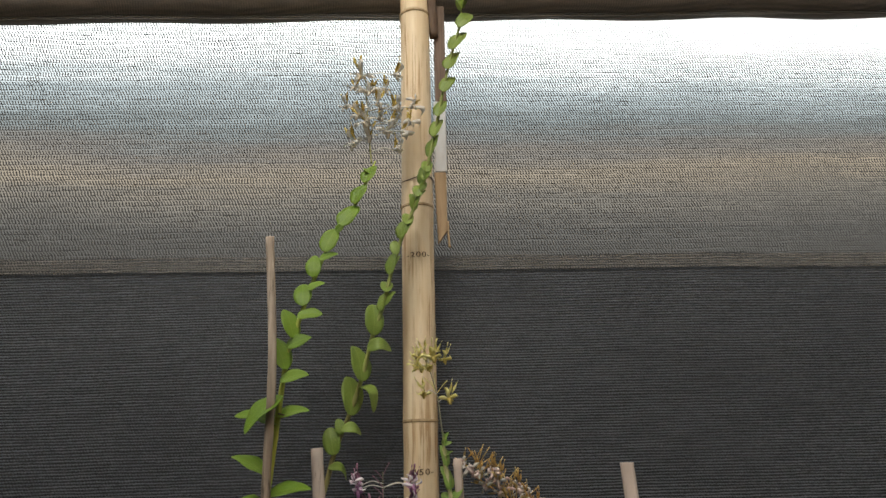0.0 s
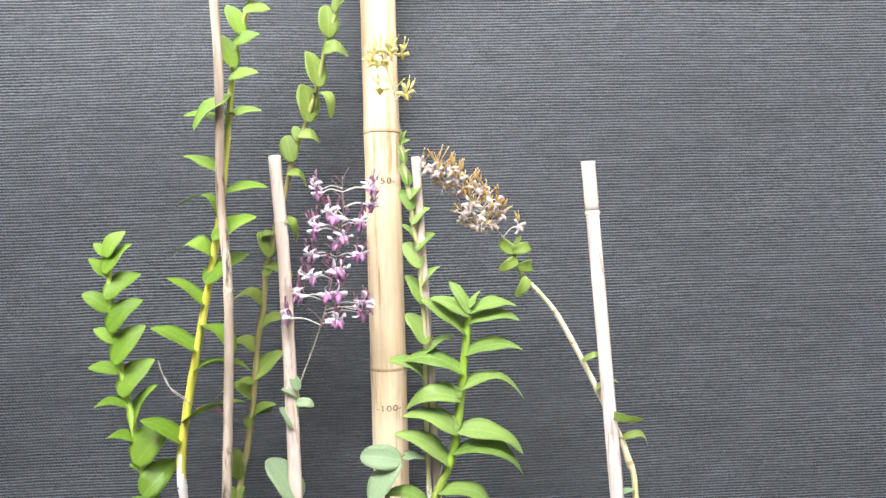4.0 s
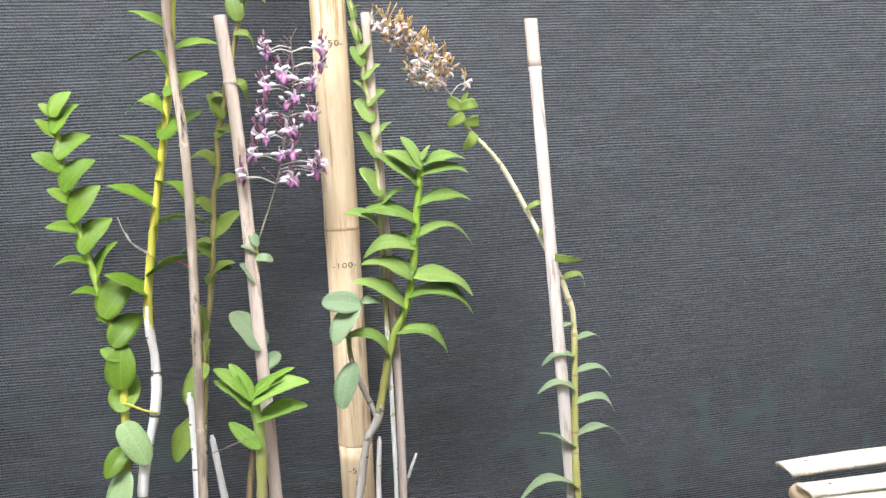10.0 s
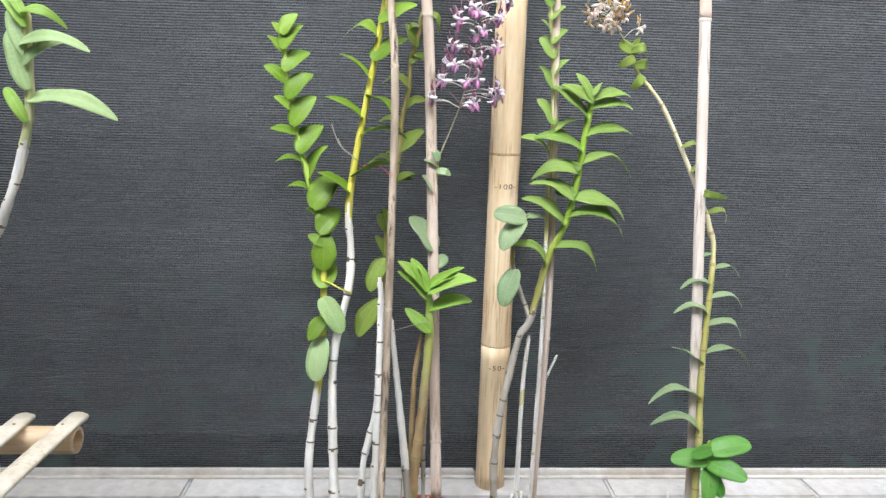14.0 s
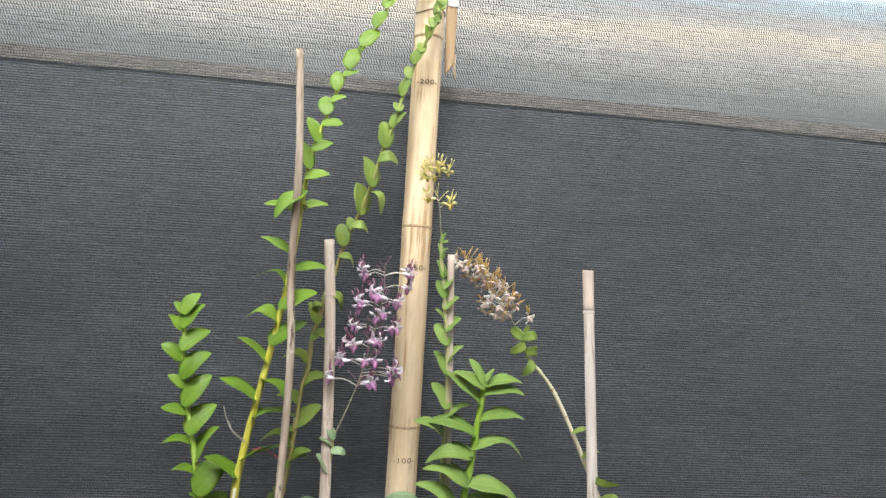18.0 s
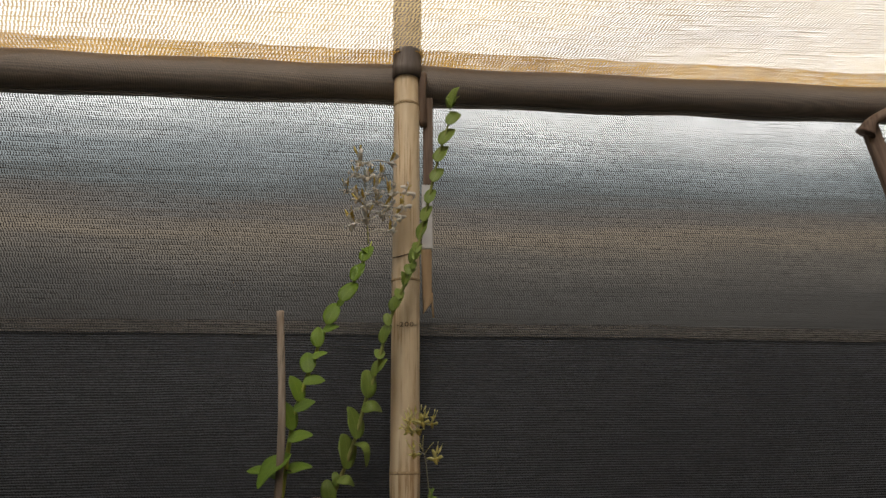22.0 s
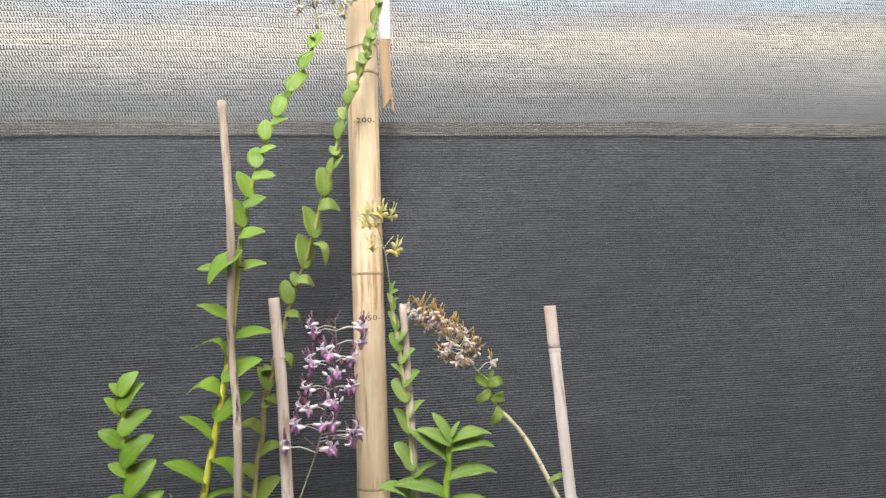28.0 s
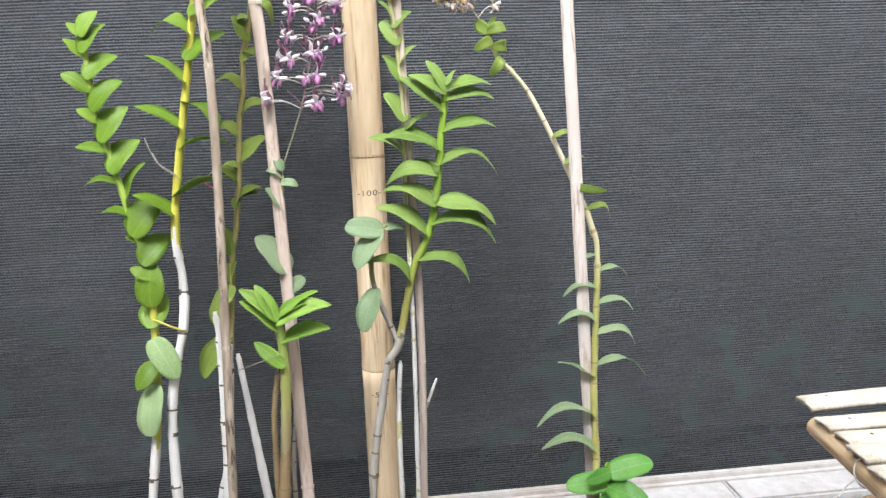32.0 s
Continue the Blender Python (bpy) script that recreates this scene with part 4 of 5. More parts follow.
LEAVES_O = [(0.228, 164, 0.117, 68, 0, "bend"), (0.289, 172, 0.128, 87, 0, "bend"), (0.358, 149, 0.093, 93, 0, "flat"), (0.377, 1, 0.113, 85, 0, "bend"), (0.434, -8, 0.098, 75, 0, "bend"), (0.459, 172, 0.081, 62, 0, "bend"), (0.486, -3, 0.085, 75, 0, "bend"), (0.514, 178, 0.074, 74, 0, "bend"), (0.541, 0, 0.07, 71, 0, "bend"), (0.571, -152, 0.06, 69, 0, "bend"), (0.652, 1, 0.063, 56, 0, "hook"), (0.698, -11, 0.061, 6, 32, "hook"), (0.741, 23, 0.051, 41, 0, "hook"), (0.789, 17, 0.045, 28, 0, "hook"), (0.951, -125, 0.039, -2, 0, "bend"), (0.972, 7, 0.045, -4, 25, "hook"), (0.985, -150, 0.04, -4, 17, "bend"), (0.99, 75, 0.046, 55, 0, "flat"), (0.997, 136, 0.045, -4, 44, "flat"), (0.998, 14, 0.043, 14, 0, "hook")]
LEAVES_P = [(0.74, -66, 0.064, 12, 36, "flat"), (0.748, -114, 0.08, 12, 48, "flat"), (0.819, -9, 0.088, 28, 38, "flat"), (0.835, -180, 0.089, 54, 0, "flat"), (0.906, 15, 0.1, 54, 0, "flat"), (0.937, -176, 0.059, 28, 26, "flat"), (0.937, 95, 0.022, 53, 0, "flat")]
LEAVES_Q = [(0.777, 126, 0.085, 30, 0, "arch"), (0.815, -7, 0.172, 50, 0, "arch"), (0.846, 113, 0.125, 12, 0, "flat"), (0.889, 38, 0.088, 20, 0, "arch"), (0.912, 115, 0.1, 18, 0, "flat"), (0.928, -1, 0.126, 42, 0, "arch"), (0.964, 132, 0.08, 35, 0, "arch"), (0.985, 126, 0.08, 35, 0, "flat"), (0.99, -12, 0.08, 40, 0, "bend")]

# ---- stakes ----


def stake(label, pts, w, d, material, node_at=None, top_material=None):
    root = thing("stake", label, "stake", "stakes in the pots", at=pts[0])
    line = spaced(smooth_path(pts, 8), 0.02)
    pos = [p for p, _ in line]
    bm = bmesh.new()
    tube(bm, pos, lambda s: w * (1 + 0.05 * noise.noise((s * 7, w * 90, 0)) + (0.1 if material is STICK_BROWN else 0.03) * noise.noise((s * 60, w * 90, 3))), 10, d / w)
    under(part("lath", bm, material), root)
    if top_material is not None:
        k = int(len(pos) * 0.925)
        bm = bmesh.new()
        tube(bm, pos[k:] + [pos[-1] + Vector((0, 0, 0.003))], w * 1.06, 10, d / w)
        under(part("head", bm, top_material), root)
    if node_at is not None:
        for s in node_at:
            p = pos[int(s * (len(pos) - 1))]
            bm = lathe([(w * 1.0, -0.005), (w * 1.09, -0.003), (w * 1.14, 0.0), (w * 1.1, 0.003), (w * 1.0, 0.005)], 12)
            ob = under(part("node", bm, material), root)
            ob.matrix_basis = Matrix.Translation(p) @ Matrix.Diagonal((1, d / w, 1, 1))
    return root


stake("thin rough brown stick tied to the tall orchid", PATH_C, 0.0088, 0.0075, STICK_BROWN, (0.33, 0.62))
stake("flat pinkish split-bamboo stake between the orchids", PATH_F, 0.0135, 0.007, STAKE_WOOD, (0.12, 0.9))
stake("bleached flat bamboo stake with a tan top", PATH_N, 0.0135, 0.007, STAKE_PALE, (0.93,), STAKE_WOOD)
stake("slim pale wooden stake beside the pole", PATH_M, 0.0085, 0.006, STAKE_WOOD, (0.35, 0.8))

# ---- orchids ----


def leaf_mesh(wide, blunt, form, seed):
    """A leaf of length 1 along x with its top to +z: an outline from blunt to pointed, creased along the rib, bent by its form."""
    rnd = random.Random(seed)
    bm = bmesh.new()
    n, across = 14, (-1.0, -0.62, -0.2, 0.2, 0.62, 1.0)
    bow, tip, sweep = FORMS[form]
    bow, tip = bow * rnd.uniform(0.8, 1.2), tip * rnd.uniform(0.75, 1.25)
    twist, wavy = rnd.uniform(-0.16, 0.16), rnd.uniform(0.012, 0.028)
    a_in, b_out = 0.36 + 0.16 * (1 - blunt), 0.44 + 0.42 * (1 - blunt)
    peak = (a_in / (a_in + b_out)) ** a_in * (b_out / (a_in + b_out)) ** b_out
    rows = {1: [], -1: []}
    for side in (1, -1):
        for i in range(n + 1):
            s = 0.5 - 0.5 * math.cos(math.pi * i / n)
            body = s**a_in * (1 - s) ** b_out / peak
            w = 0.5 * wide * max(body, 0.34 * (1 - s) ** 3) + 0.004
            rise = bow * 4 * s * (1 - s) - tip * max(0.0, s - 0.5) ** 2 * 4
            back = 1 - 0.16 * tip * max(0.0, s - 0.5)
            row = []
            for u in across:
                y = u * w
                z = rise + 0.2 * (abs(u) ** 1.3) * w + wavy * math.sin(9 * s + u * 1.7 + seed) * u * u * body
                t = 0.006 * (1 - 0.7 * abs(u)) * (0.3 + body)
                row.append(bm.verts.new((s * back, y + sweep * math.sin(math.pi * s * 0.92) - twist * z, z + y * twist * s * 2 + side * t)))
            rows[side].append(row)
    k_last = len(across) - 1
    for side in (1, -1):
        for a, b in zip(rows[side], rows[side][1:]):
            for k in range(k_last):
                q = (a[k], b[k], b[k + 1], a[k + 1])
                bm.faces.new(q if side < 0 else q[::-1]).material_index = 0 if side > 0 else 1
    for k in (0, k_last):
        for i in range(n):
            a, b, c, d = rows[1][i][k], rows[1][i + 1][k], rows[-1][i + 1][k], rows[-1][i][k]
            bm.faces.new((a, b, c, d) if k == k_last else (d, c, b, a))
    bm.faces.new(rows[1][0] + rows[-1][0][::-1])
    bm.faces.new(rows[-1][n] + rows[1][n][::-1])
    bmesh.ops.recalc_face_normals(bm, faces=bm.faces[:])
    me = bpy.data.meshes.new("leaf")
    bm.to_mesh(me)
    bm.free()
    me.polygons.foreach_set("use_smooth", [True] * len(me.polygons))
    return me


FORMS = {"flat": (0.05, 0.05, 0.0), "arch": (0.13, 0.1, 0.0), "bend": (0.2, 0.2, 0.0), "hook": (0.2, 0.42, 0.0), "ear": (0.05, 0.08, 0.075)}  # bow, bent tip, sideways sweep
SHAPES = {"oval": (0.6, 0.36), "round": (0.6, 0.85), "lance": (0.36, 0.45), "slim": (0.25, 0.8), "oblong": (0.52, 1.0)}  # true width, bluntness
LEAF_MESHES = {}


def leaf_for(shape, form, k, material):
    key = (shape, form, k % 5, material.name)
    if key not in LEAF_MESHES:
        me = leaf_mesh(*SHAPES[shape], form, hash_of(shape, form, k % 5))
        me.materials.append(material)
        me.materials.append(UNDERSIDE[material.name])
        LEAF_MESHES[key] = me
    return LEAF_MESHES[key]


def hash_of(*words):
    return sum((i + 1) * ord(c) for i, c in enumerate("".join(str(w) for w in words))) % 1000


def cane(plant, pts, radius, low, high, split, leaves=(), shape="oval", leaf_material=None, node_step=0.045, taper=0.75, nodes=None, name="cane", label="", seed=1, cap_green=None):
    """One jointed cane with its leaves: low colour up to the share split, high above it, dark rings at the joints."""
    rnd = random.Random(seed)
    line = spaced(smooth_path(pts, 8), 0.004)
    total = line[-1][1]
    pos, s_at = [p for p, _ in line], [s for _, s in line]
    bm = bmesh.new()

    def rad(u):
        s = u * total
        j = ((s + 0.22 * node_step * math.sin(s * 37 + seed)) / node_step) % 1.0
        joint = 1.0 + 0.07 * math.exp(-((j - 0.5) / 0.1) ** 2) - 0.03 * math.cos(2 * math.pi * j)
        step = 1.0 + 0.09 * math.sin(math.floor(s / node_step + 0.5) * 2.7 + seed) * (u < split)
        return radius * joint * step * (1 - (1 - taper) * u) * (1 if u < 0.985 else 0.6)

    tube(bm, pos, rad, 10)
    n = len(pos) - 1
    for i, f in enumerate(bm.faces):
        k = min(i // 10, n)
        u = k / n
        j = ((u * total + 0.22 * node_step * math.sin(u * total * 37 + seed)) / node_step) % 1.0
        ragged = split + 0.012 * math.sin((i % 10) * 1.7 + seed)
        ring = 0.03 + 0.022 * math.sin(k * 0.37 + seed + (i % 10) * 0.9)
        f.material_index = (2 if abs(j - 0.5) < ring else 0) if u < ragged else 1
    ob = part(name, bm, [low, high, nodes or (CANE_NODE if low in (CANE_WHITE, CANE_GREY) else CANE_OLIVE)], None, label)
    under(ob, plant)
    for k, (s, ang, length, turn, lean, form, *own) in enumerate(leaves):
        shape_k, skin = own or (shape, leaf_material)
        i = min(n, int(s * n))
        open_up = max(lean, 24 if -150 < ang < -30 else 16 if 30 < ang < 150 and turn < 50 else 0)  # the upper side turns to the sky
        length = length * math.cos(radians(lean)) / math.cos(radians(open_up)) * (1.07 if turn < 50 and shape_k != "lance" else 1.02)
        a, t, roll = radians(ang), radians((-open_up if ang > 0 else open_up) + rnd.uniform(-5, 5)), radians(turn)
        ax = Vector((math.cos(a) * math.cos(t), -math.sin(t), math.sin(a) * math.cos(t)))
        up = Vector((-math.sin(a), 0, math.cos(a)))
        if up.z < 0:
            up = -up
        nrm = (math.cos(roll) * Vector((0, -1, 0)) + math.sin(roll) * up)
        nrm = (nrm - nrm.dot(ax) * ax).normalized()
        side = nrm.cross(ax)
        flip = -1.0 if form == "ear" and side.z < 0 else 1.0
        base = pos[i] + Vector((0, -radius * 1.15 if turn < 50 else -radius * 0.3, 0)) - ax * (0.07 if turn < 50 and shape_k != "lance" else 0.02) * length
        m = Matrix.Translation(base) @ Matrix((ax * length, side * length * flip, nrm * length)).transposed().to_4x4()
        share("leaf", leaf_for(shape_k, form, k + seed, skin), m, ob)
    return ob, pos


def ribbon(bm, base, way, up, length, width, bow, twist, mat, n=6):
    """A thin petal strip."""
    side0 = way.cross(up).normalized()
    rows = []
    for i in range(n + 1):
        s = i / n
        a = twist * s
        side = side0 * math.cos(a) + up * math.sin(a)
        w = width * 0.5 * math.sin(math.pi * (0.16 + 0.66 * s)) ** 0.9
        p = base + way * length * s + up * bow * 4 * s * (1 - s)
        t = up * 0.0006
        rows.append([bm.verts.new(p - side * w), bm.verts.new(p + t), bm.verts.new(p + side * w), bm.verts.new(p - t)])
    for a, b in zip(rows, rows[1:]):
        for k in range(4):
            bm.faces.new((a[k], a[(k + 1) % 4], b[(k + 1) % 4], b[k])).material_index = mat
    bm.faces.new(rows[0][::-1]).material_index = mat
    bm.faces.new(rows[-1]).material_index = mat


def flower_mesh(name, mats, size, horns, droop, seed, lip=1.0):
    """An antler orchid flower that faces -y: two twisted upright petals, three sepals, a lip."""
    rnd = random.Random(seed)
    bm = bmesh.new()
    Y = Vector((0, -1, 0))
    j = lambda a: radians(a + rnd.uniform(-14, 14))
    for a in (100, 122):
        w = Vector((math.cos(j(a)), -0.25, math.sin(j(a)))).normalized()
        ribbon(bm, Vector((0, 0, 0)), w, Y, size * horns, size * 0.15, 0.003, rnd.uniform(3, 6), 2, 9)
    for a in (15, 165, 90):
        w = Vector((math.cos(j(a)), -0.35, math.sin(j(a)) - droop)).normalized()
        ribbon(bm, Vector((0, 0, 0)), w, Y, size * rnd.uniform(0.5, 0.75), size * 0.23, rnd.uniform(0.005, 0.013), rnd.uniform(-4.5, 4.5), 0, 9)
    for a, l, w0 in ((-90, 0.56, 0.38), (-50, 0.42, 0.26), (-130, 0.42, 0.26), (-75, 0.3, 0.22)):
        w = Vector((math.cos(j(a)), -0.7, math.sin(j(a)))).normalized()
        ribbon(bm, Vector((0, -0.002, 0)), w, Vector((0, -0.5, 0.86)).normalized(), size * l * lip, size * w0 * lip, 0.005, rnd.uniform(-0.5, 0.5), 1)
    bmesh.ops.create_uvsphere(bm, u_segments=8, v_segments=6, radius=size * 0.1, matrix=Matrix.Translation((0, -0.003, 0)))
    bmesh.ops.recalc_face_normals(bm, faces=bm.faces[:])
    me = bpy.data.meshes.new(name)
    bm.to_mesh(me)
    bm.free()
    for m in mats:
        me.materials.append(m)
    me.polygons.foreach_set("use_smooth", [True] * len(me.polygons))
    return me


def spray(plant, axis, flowers, meshes, radius, scale=1.0, seed=3, buds=0, label="", stalk=SPIKE, pedicel=PETAL_WHITE, lean=20, bud_mat=None, spike=1.0):
    """A flower stalk with short flower stems to each flower."""
    rnd = random.Random(seed)
    pos = [p for p, _ in spaced(smooth_path(axis, 8), 0.008)]
    bm = bmesh.new()
    tube(bm, pos, lambda s: radius * (1 - 0.5 * s), 7)
    for v_count, f in enumerate(flowers):
        f = Vector(f)
        q = min(pos, key=lambda p: (p - f).length + max(0, p.z - f.z) * 0.8)
        mid = q.lerp(f, 0.55) + Vector((0, -0.003, 0.006))
        tube(bm, smooth_path([q, mid, f], 4), radius * 0.62, 5, mat=1)
    stem = under(part("flower_stalk", bm, [stalk, pedicel], None, label), plant)
    for k, f in enumerate(flowers):
        q = min(pos, key=lambda p: (p - Vector(f)).length)
        yaw = max(-65, min(65, (f[0] - q.x) * 1400)) + rnd.uniform(-20, 20)
        m = Matrix.Translation(f) @ pose(0, 0, 0, rnd.uniform(-20, 15), rnd.uniform(-lean, lean), yaw) @ Matrix.Diagonal(((-1 if f[0] > q.x else 1) * scale, scale, scale, 1)) @ Matrix.Scale(rnd.uniform(0.85, 1.12), 4)
        share("flower", meshes[k % len(meshes)], m, stem)
    for k in range(buds):
        q = pos[int(len(pos) * rnd.uniform(0.25, 0.98))]
        d = Vector((rnd.uniform(-1, 1), rnd.uniform(-0.5, 0.2), rnd.uniform(0.5, 1.2))).normalized()
        bm = bmesh.new()
        tube(bm, smooth_path([q, q + d * 0.016 + Vector((0, 0, 0.002)), q + d * rnd.uniform(0.024, 0.042) * spike], 4), lambda s: 0.0007 + 0.001 * max(0, s - 0.55) * (1.6 - s), 6)
        under(part("bud", bm, bud_mat), stem)
    return stem


FRESH = [flower_mesh("flower", (PETAL_PINK, LIP_PURPLE, BUD_MAUVE), 0.03, 1.05, 0.1, 10 + k) for k in range(4)]
GOLD = [flower_mesh("flower", (PETAL_YELLOW, PETAL_BROWN, PETAL_YELLOW), 0.03, 1.2, 0.2, 20 + k, 0.7) for k in range(3)]
PALE = [flower_mesh("flower", (PETAL_WHITE, PETAL_CREAM, PETAL_BROWN), 0.036, 0.9, 0.4, 30 + k, 0.7) for k in range(4)]
DRY = [flower_mesh("flower", (PETAL_WHITE, PETAL_ROSE, PETAL_TAN), 0.028, 1.0, 0.6, 40 + k, 0.9) for k in range(4)] + [flower_mesh("flower", (PETAL_ROSE, PETAL_TAN, PETAL_TAN), 0.026, 1.0, 0.7, 50 + k, 0.7) for k in range(3)]

tall = thing("orchid", "tall orchid with white and yellow canes and paired oval leaves", "orchid", "potted orchids", at=(-0.4, -0.33, 0.17))
cane(tall, [(-0.435, -0.35, 0.145), (-0.458, -0.326, 0.19)] + PATH_A, 0.0108, CANE_WHITE, CANE_TURNING, 0.33, LEAVES_A + LEAVES_A_HIGH, "oval", LEAF_DARK, 0.08, 0.5, seed=1)
cane(tall, [(-0.4, -0.345, 0.145), (-0.406, -0.332, 0.2)] + PATH_B, 0.0118, CANE_WHITE, CANE_YELLOW, 0.385, LEAVES_B + LEAVES_B_UPPER, "oval", LEAF_DARK, 0.075, 0.3, seed=2)
cane(tall, [(-0.362, -0.32, 0.145), (-0.359, -0.302, 0.19)] + PATH_E + PATH_E_TOP, 0.0085, CANE_WHITE, CANE_BROWNISH, 0.225, LEAVES_E + LEAVES_E_HIGH + LEAVES_E_MID + LEAVES_E_UPPER, "round", LEAF_OLIVE, 0.07, 0.36, seed=3)
cane(tall, [(-0.34, -0.335, 0.145), (-0.33, -0.322, 0.19)] + PATH_D3, 0.0098, CANE_WHITE, CANE_WHITE, 1.1, (), node_step=0.055, seed=4, label="leafless papery white cane")
spray(tall, [(-0.11, -0.066, 2.209), (-0.119, -0.049, 2.319), (-0.128, -0.045, 2.462)], [(-0.136, -0.045, 2.45), (-0.058, -0.045, 2.457), (-0.168, -0.048, 2.365), (-0.118, -0.047, 2.402), (-0.134, -0.049, 2.338), (-0.096, -0.049, 2.332), (-0.059, -0.048, 2.357), (-0.017, -0.048, 2.365), (-0.081, -0.05, 2.298), (-0.145, -0.056, 2.265), (-0.057, -0.058, 2.247), (-0.024, -0.049, 2.318), (-0.115, -0.05, 2.28), (-0.1, -0.07, 2.36), (-0.15, -0.07, 2.4), (-0.04, -0.07, 2.29), (-0.085, -0.03, 2.42), (-0.12, -0.08, 2.31), (-0.07, -0.06, 2.32)], PALE, 0.0022, 1.5, 5, 8, "dried whitish flower spray", stalk=CANE_OLIVE, bud_mat=PETAL_WHITE)

purple = thing("orchid", "orchid with a bright green leaf tuft and a purple flower spray", "orchid", "potted orchids", at=(-0.2, -0.2, 0.17))
cane(purple, PATH_G, 0.0135, CANE_BROWN, CANE_TUFT, 0.5, LEAVES_G, "lance", LEAF_FRESH, 0.06, 0.7, seed=5)
cane(purple, PATH_G2, 0.0075, CANE_BROWN, CANE_STRAW, 1.1, (), node_step=0.05, seed=6)
cane(purple, PATH_D2, 0.0115, CANE_GREY, CANE_WHITE, 0.25, (), node_step=0.07, taper=0.5, seed=7, label="leafless white cane")
cane(purple, PATH_H, 0.0055, CANE_GREY, CANE_BROWNISH, 0.6, LEAVES_H, "round", LEAF_GREY, 0.05, 0.7, seed=8)
PURPLE_AT = [(-0.126, -0.062, 1.474), (-0.029, -0.061, 1.478), (-0.104, -0.065, 1.432), (-0.13, -0.066, 1.404), (-0.054, -0.066, 1.404), (-0.096, -0.069, 1.368), (-0.134, -0.071, 1.341), (-0.053, -0.071, 1.341), (-0.106, -0.072, 1.313), (-0.153, -0.073, 1.303), (-0.163, -0.076, 1.26), (-0.115, -0.076, 1.259), (-0.052, -0.077, 1.24), (-0.189, -0.079, 1.214), (-0.104, -0.08, 1.205), (-0.066, -0.078, 1.229), (-0.033, -0.064, 1.447)]
rs = random.Random(17)
PURPLE_FLOWERS = PURPLE_AT + [(x + rs.uniform(-0.014, 0.014), y + rs.uniform(-0.02, 0.012), z + rs.uniform(-0.012, 0.008)) for x, y, z in PURPLE_AT]
spray(purple, PATH_HS, PURPLE_FLOWERS, FRESH, 0.0018, 1.35, 6, 26, "purple and white flower spray", bud_mat=BUD_MAUVE)

golden = thing("orchid", "orchid with pale green leaves and yellow-brown flowers by the pole", "orchid", "potted orchids", at=(0.01, -0.2, 0.17))
cane(golden, PATH_J, 0.0095, CANE_GREY, CANE_LIVE, 0.5, LEAVES_J, "lance", LEAF_JADE, 0.055, 0.8, seed=9)
cane(golden, PATH_J2, 0.006, CANE_GREY, CANE_OLIVE, 0.5, LEAVES_J2, "round", LEAF_GREY, 0.05, 0.8, seed=10)
cane(golden, PATH_K, 0.0065, CANE_WHITE, CANE_WHITE, 1.1, (), node_step=0.12, nodes=CANE_STRAW, seed=11, label="leafless white cane")
cane(golden, PATH_L, 0.0052, CANE_WHITE, CANE_STRAW, 0.5, LEAVES_L, "round", LEAF_JADE, 0.09, 0.8, nodes=CANE_STRAW, seed=12)
cane(golden, PATH_TW, 0.004, CANE_GREY, CANE_WHITE, 0.4, (), node_step=0.03, seed=13, name="twig")
GOLD_AT = [(-0.003, -0.17, 1.731), (0.015, -0.17, 1.711), (0.021, -0.17, 1.738), (0.043, -0.17, 1.728), (0.007, -0.179, 1.661), (-0.009, -0.17, 1.71), (0.053, -0.183, 1.644)]
rs = random.Random(23)
GOLD_FLOWERS = GOLD_AT + [(x + rs.uniform(-0.014, 0.014), y + rs.uniform(-0.015, 0.01), z + rs.uniform(-0.014, 0.01)) for x, y, z in GOLD_AT[:3]]
spray(golden, PATH_LS, GOLD_FLOWERS, GOLD, 0.0016, 1.15, 7, 6, "yellow and brown flower spray", bud_mat=PETAL_YELLOW)

dry = thing("orchid", "slender orchid with small arching leaves and a withered flower spray", "orchid", "potted orchids", at=(0.44, -0.345, 0.17))
cane(dry, PATH_O, 0.0092, CANE_DRYING, CANE_DRYING, 1.1, [leaf if leaf[0] < 0.6 else leaf + ("oblong" if leaf[0] > 0.95 else "slim", LEAF_OLIVE) for leaf in LEAVES_O], "slim", LEAF_GREY, 0.055, 0.48, nodes=CANE_BROWN, seed=14)
cane(dry, PATH_P, 0.007, CANE_OLIVE, CANE_FRESH, 0.55, LEAVES_P, "oblong", LEAF_GLOSS, 0.05, 0.8, seed=15)
DRY_AT = [(0.094, 1.514), (0.115, 1.5), (0.136, 1.508), (0.129, 1.48), (0.158, 1.494), (0.165, 1.466), (0.186, 1.48), (0.179, 1.439), (0.207, 1.459), (0.214, 1.432), (0.2, 1.411), (0.229, 1.446), (0.236, 1.418), (0.193, 1.39), (0.222, 1.397), (0.165, 1.418), (0.271, 1.39)]
rs = random.Random(9)
DRY_FLOWERS = [(x, -0.13 + rs.uniform(-0.02, 0.015), z) for x, z in DRY_AT] + [(x + rs.uniform(-0.012, 0.012), -0.13 + rs.uniform(-0.03, 0.02), z + rs.uniform(-0.012, 0.012)) for x, z in DRY_AT[:-1]]
spray(dry, PATH_OS, DRY_FLOWERS, DRY, 0.0016, 1.2, 8, 24, "withered pinkish tan flower spray", lean=60, bud_mat=PETAL_TAN, spike=1.35)

far_left = thing("orchid", "pale-stemmed orchid with long drooping leaves beyond the bench", "orchid", "potted orchids", at=(-1.36, -0.6, 0.59))
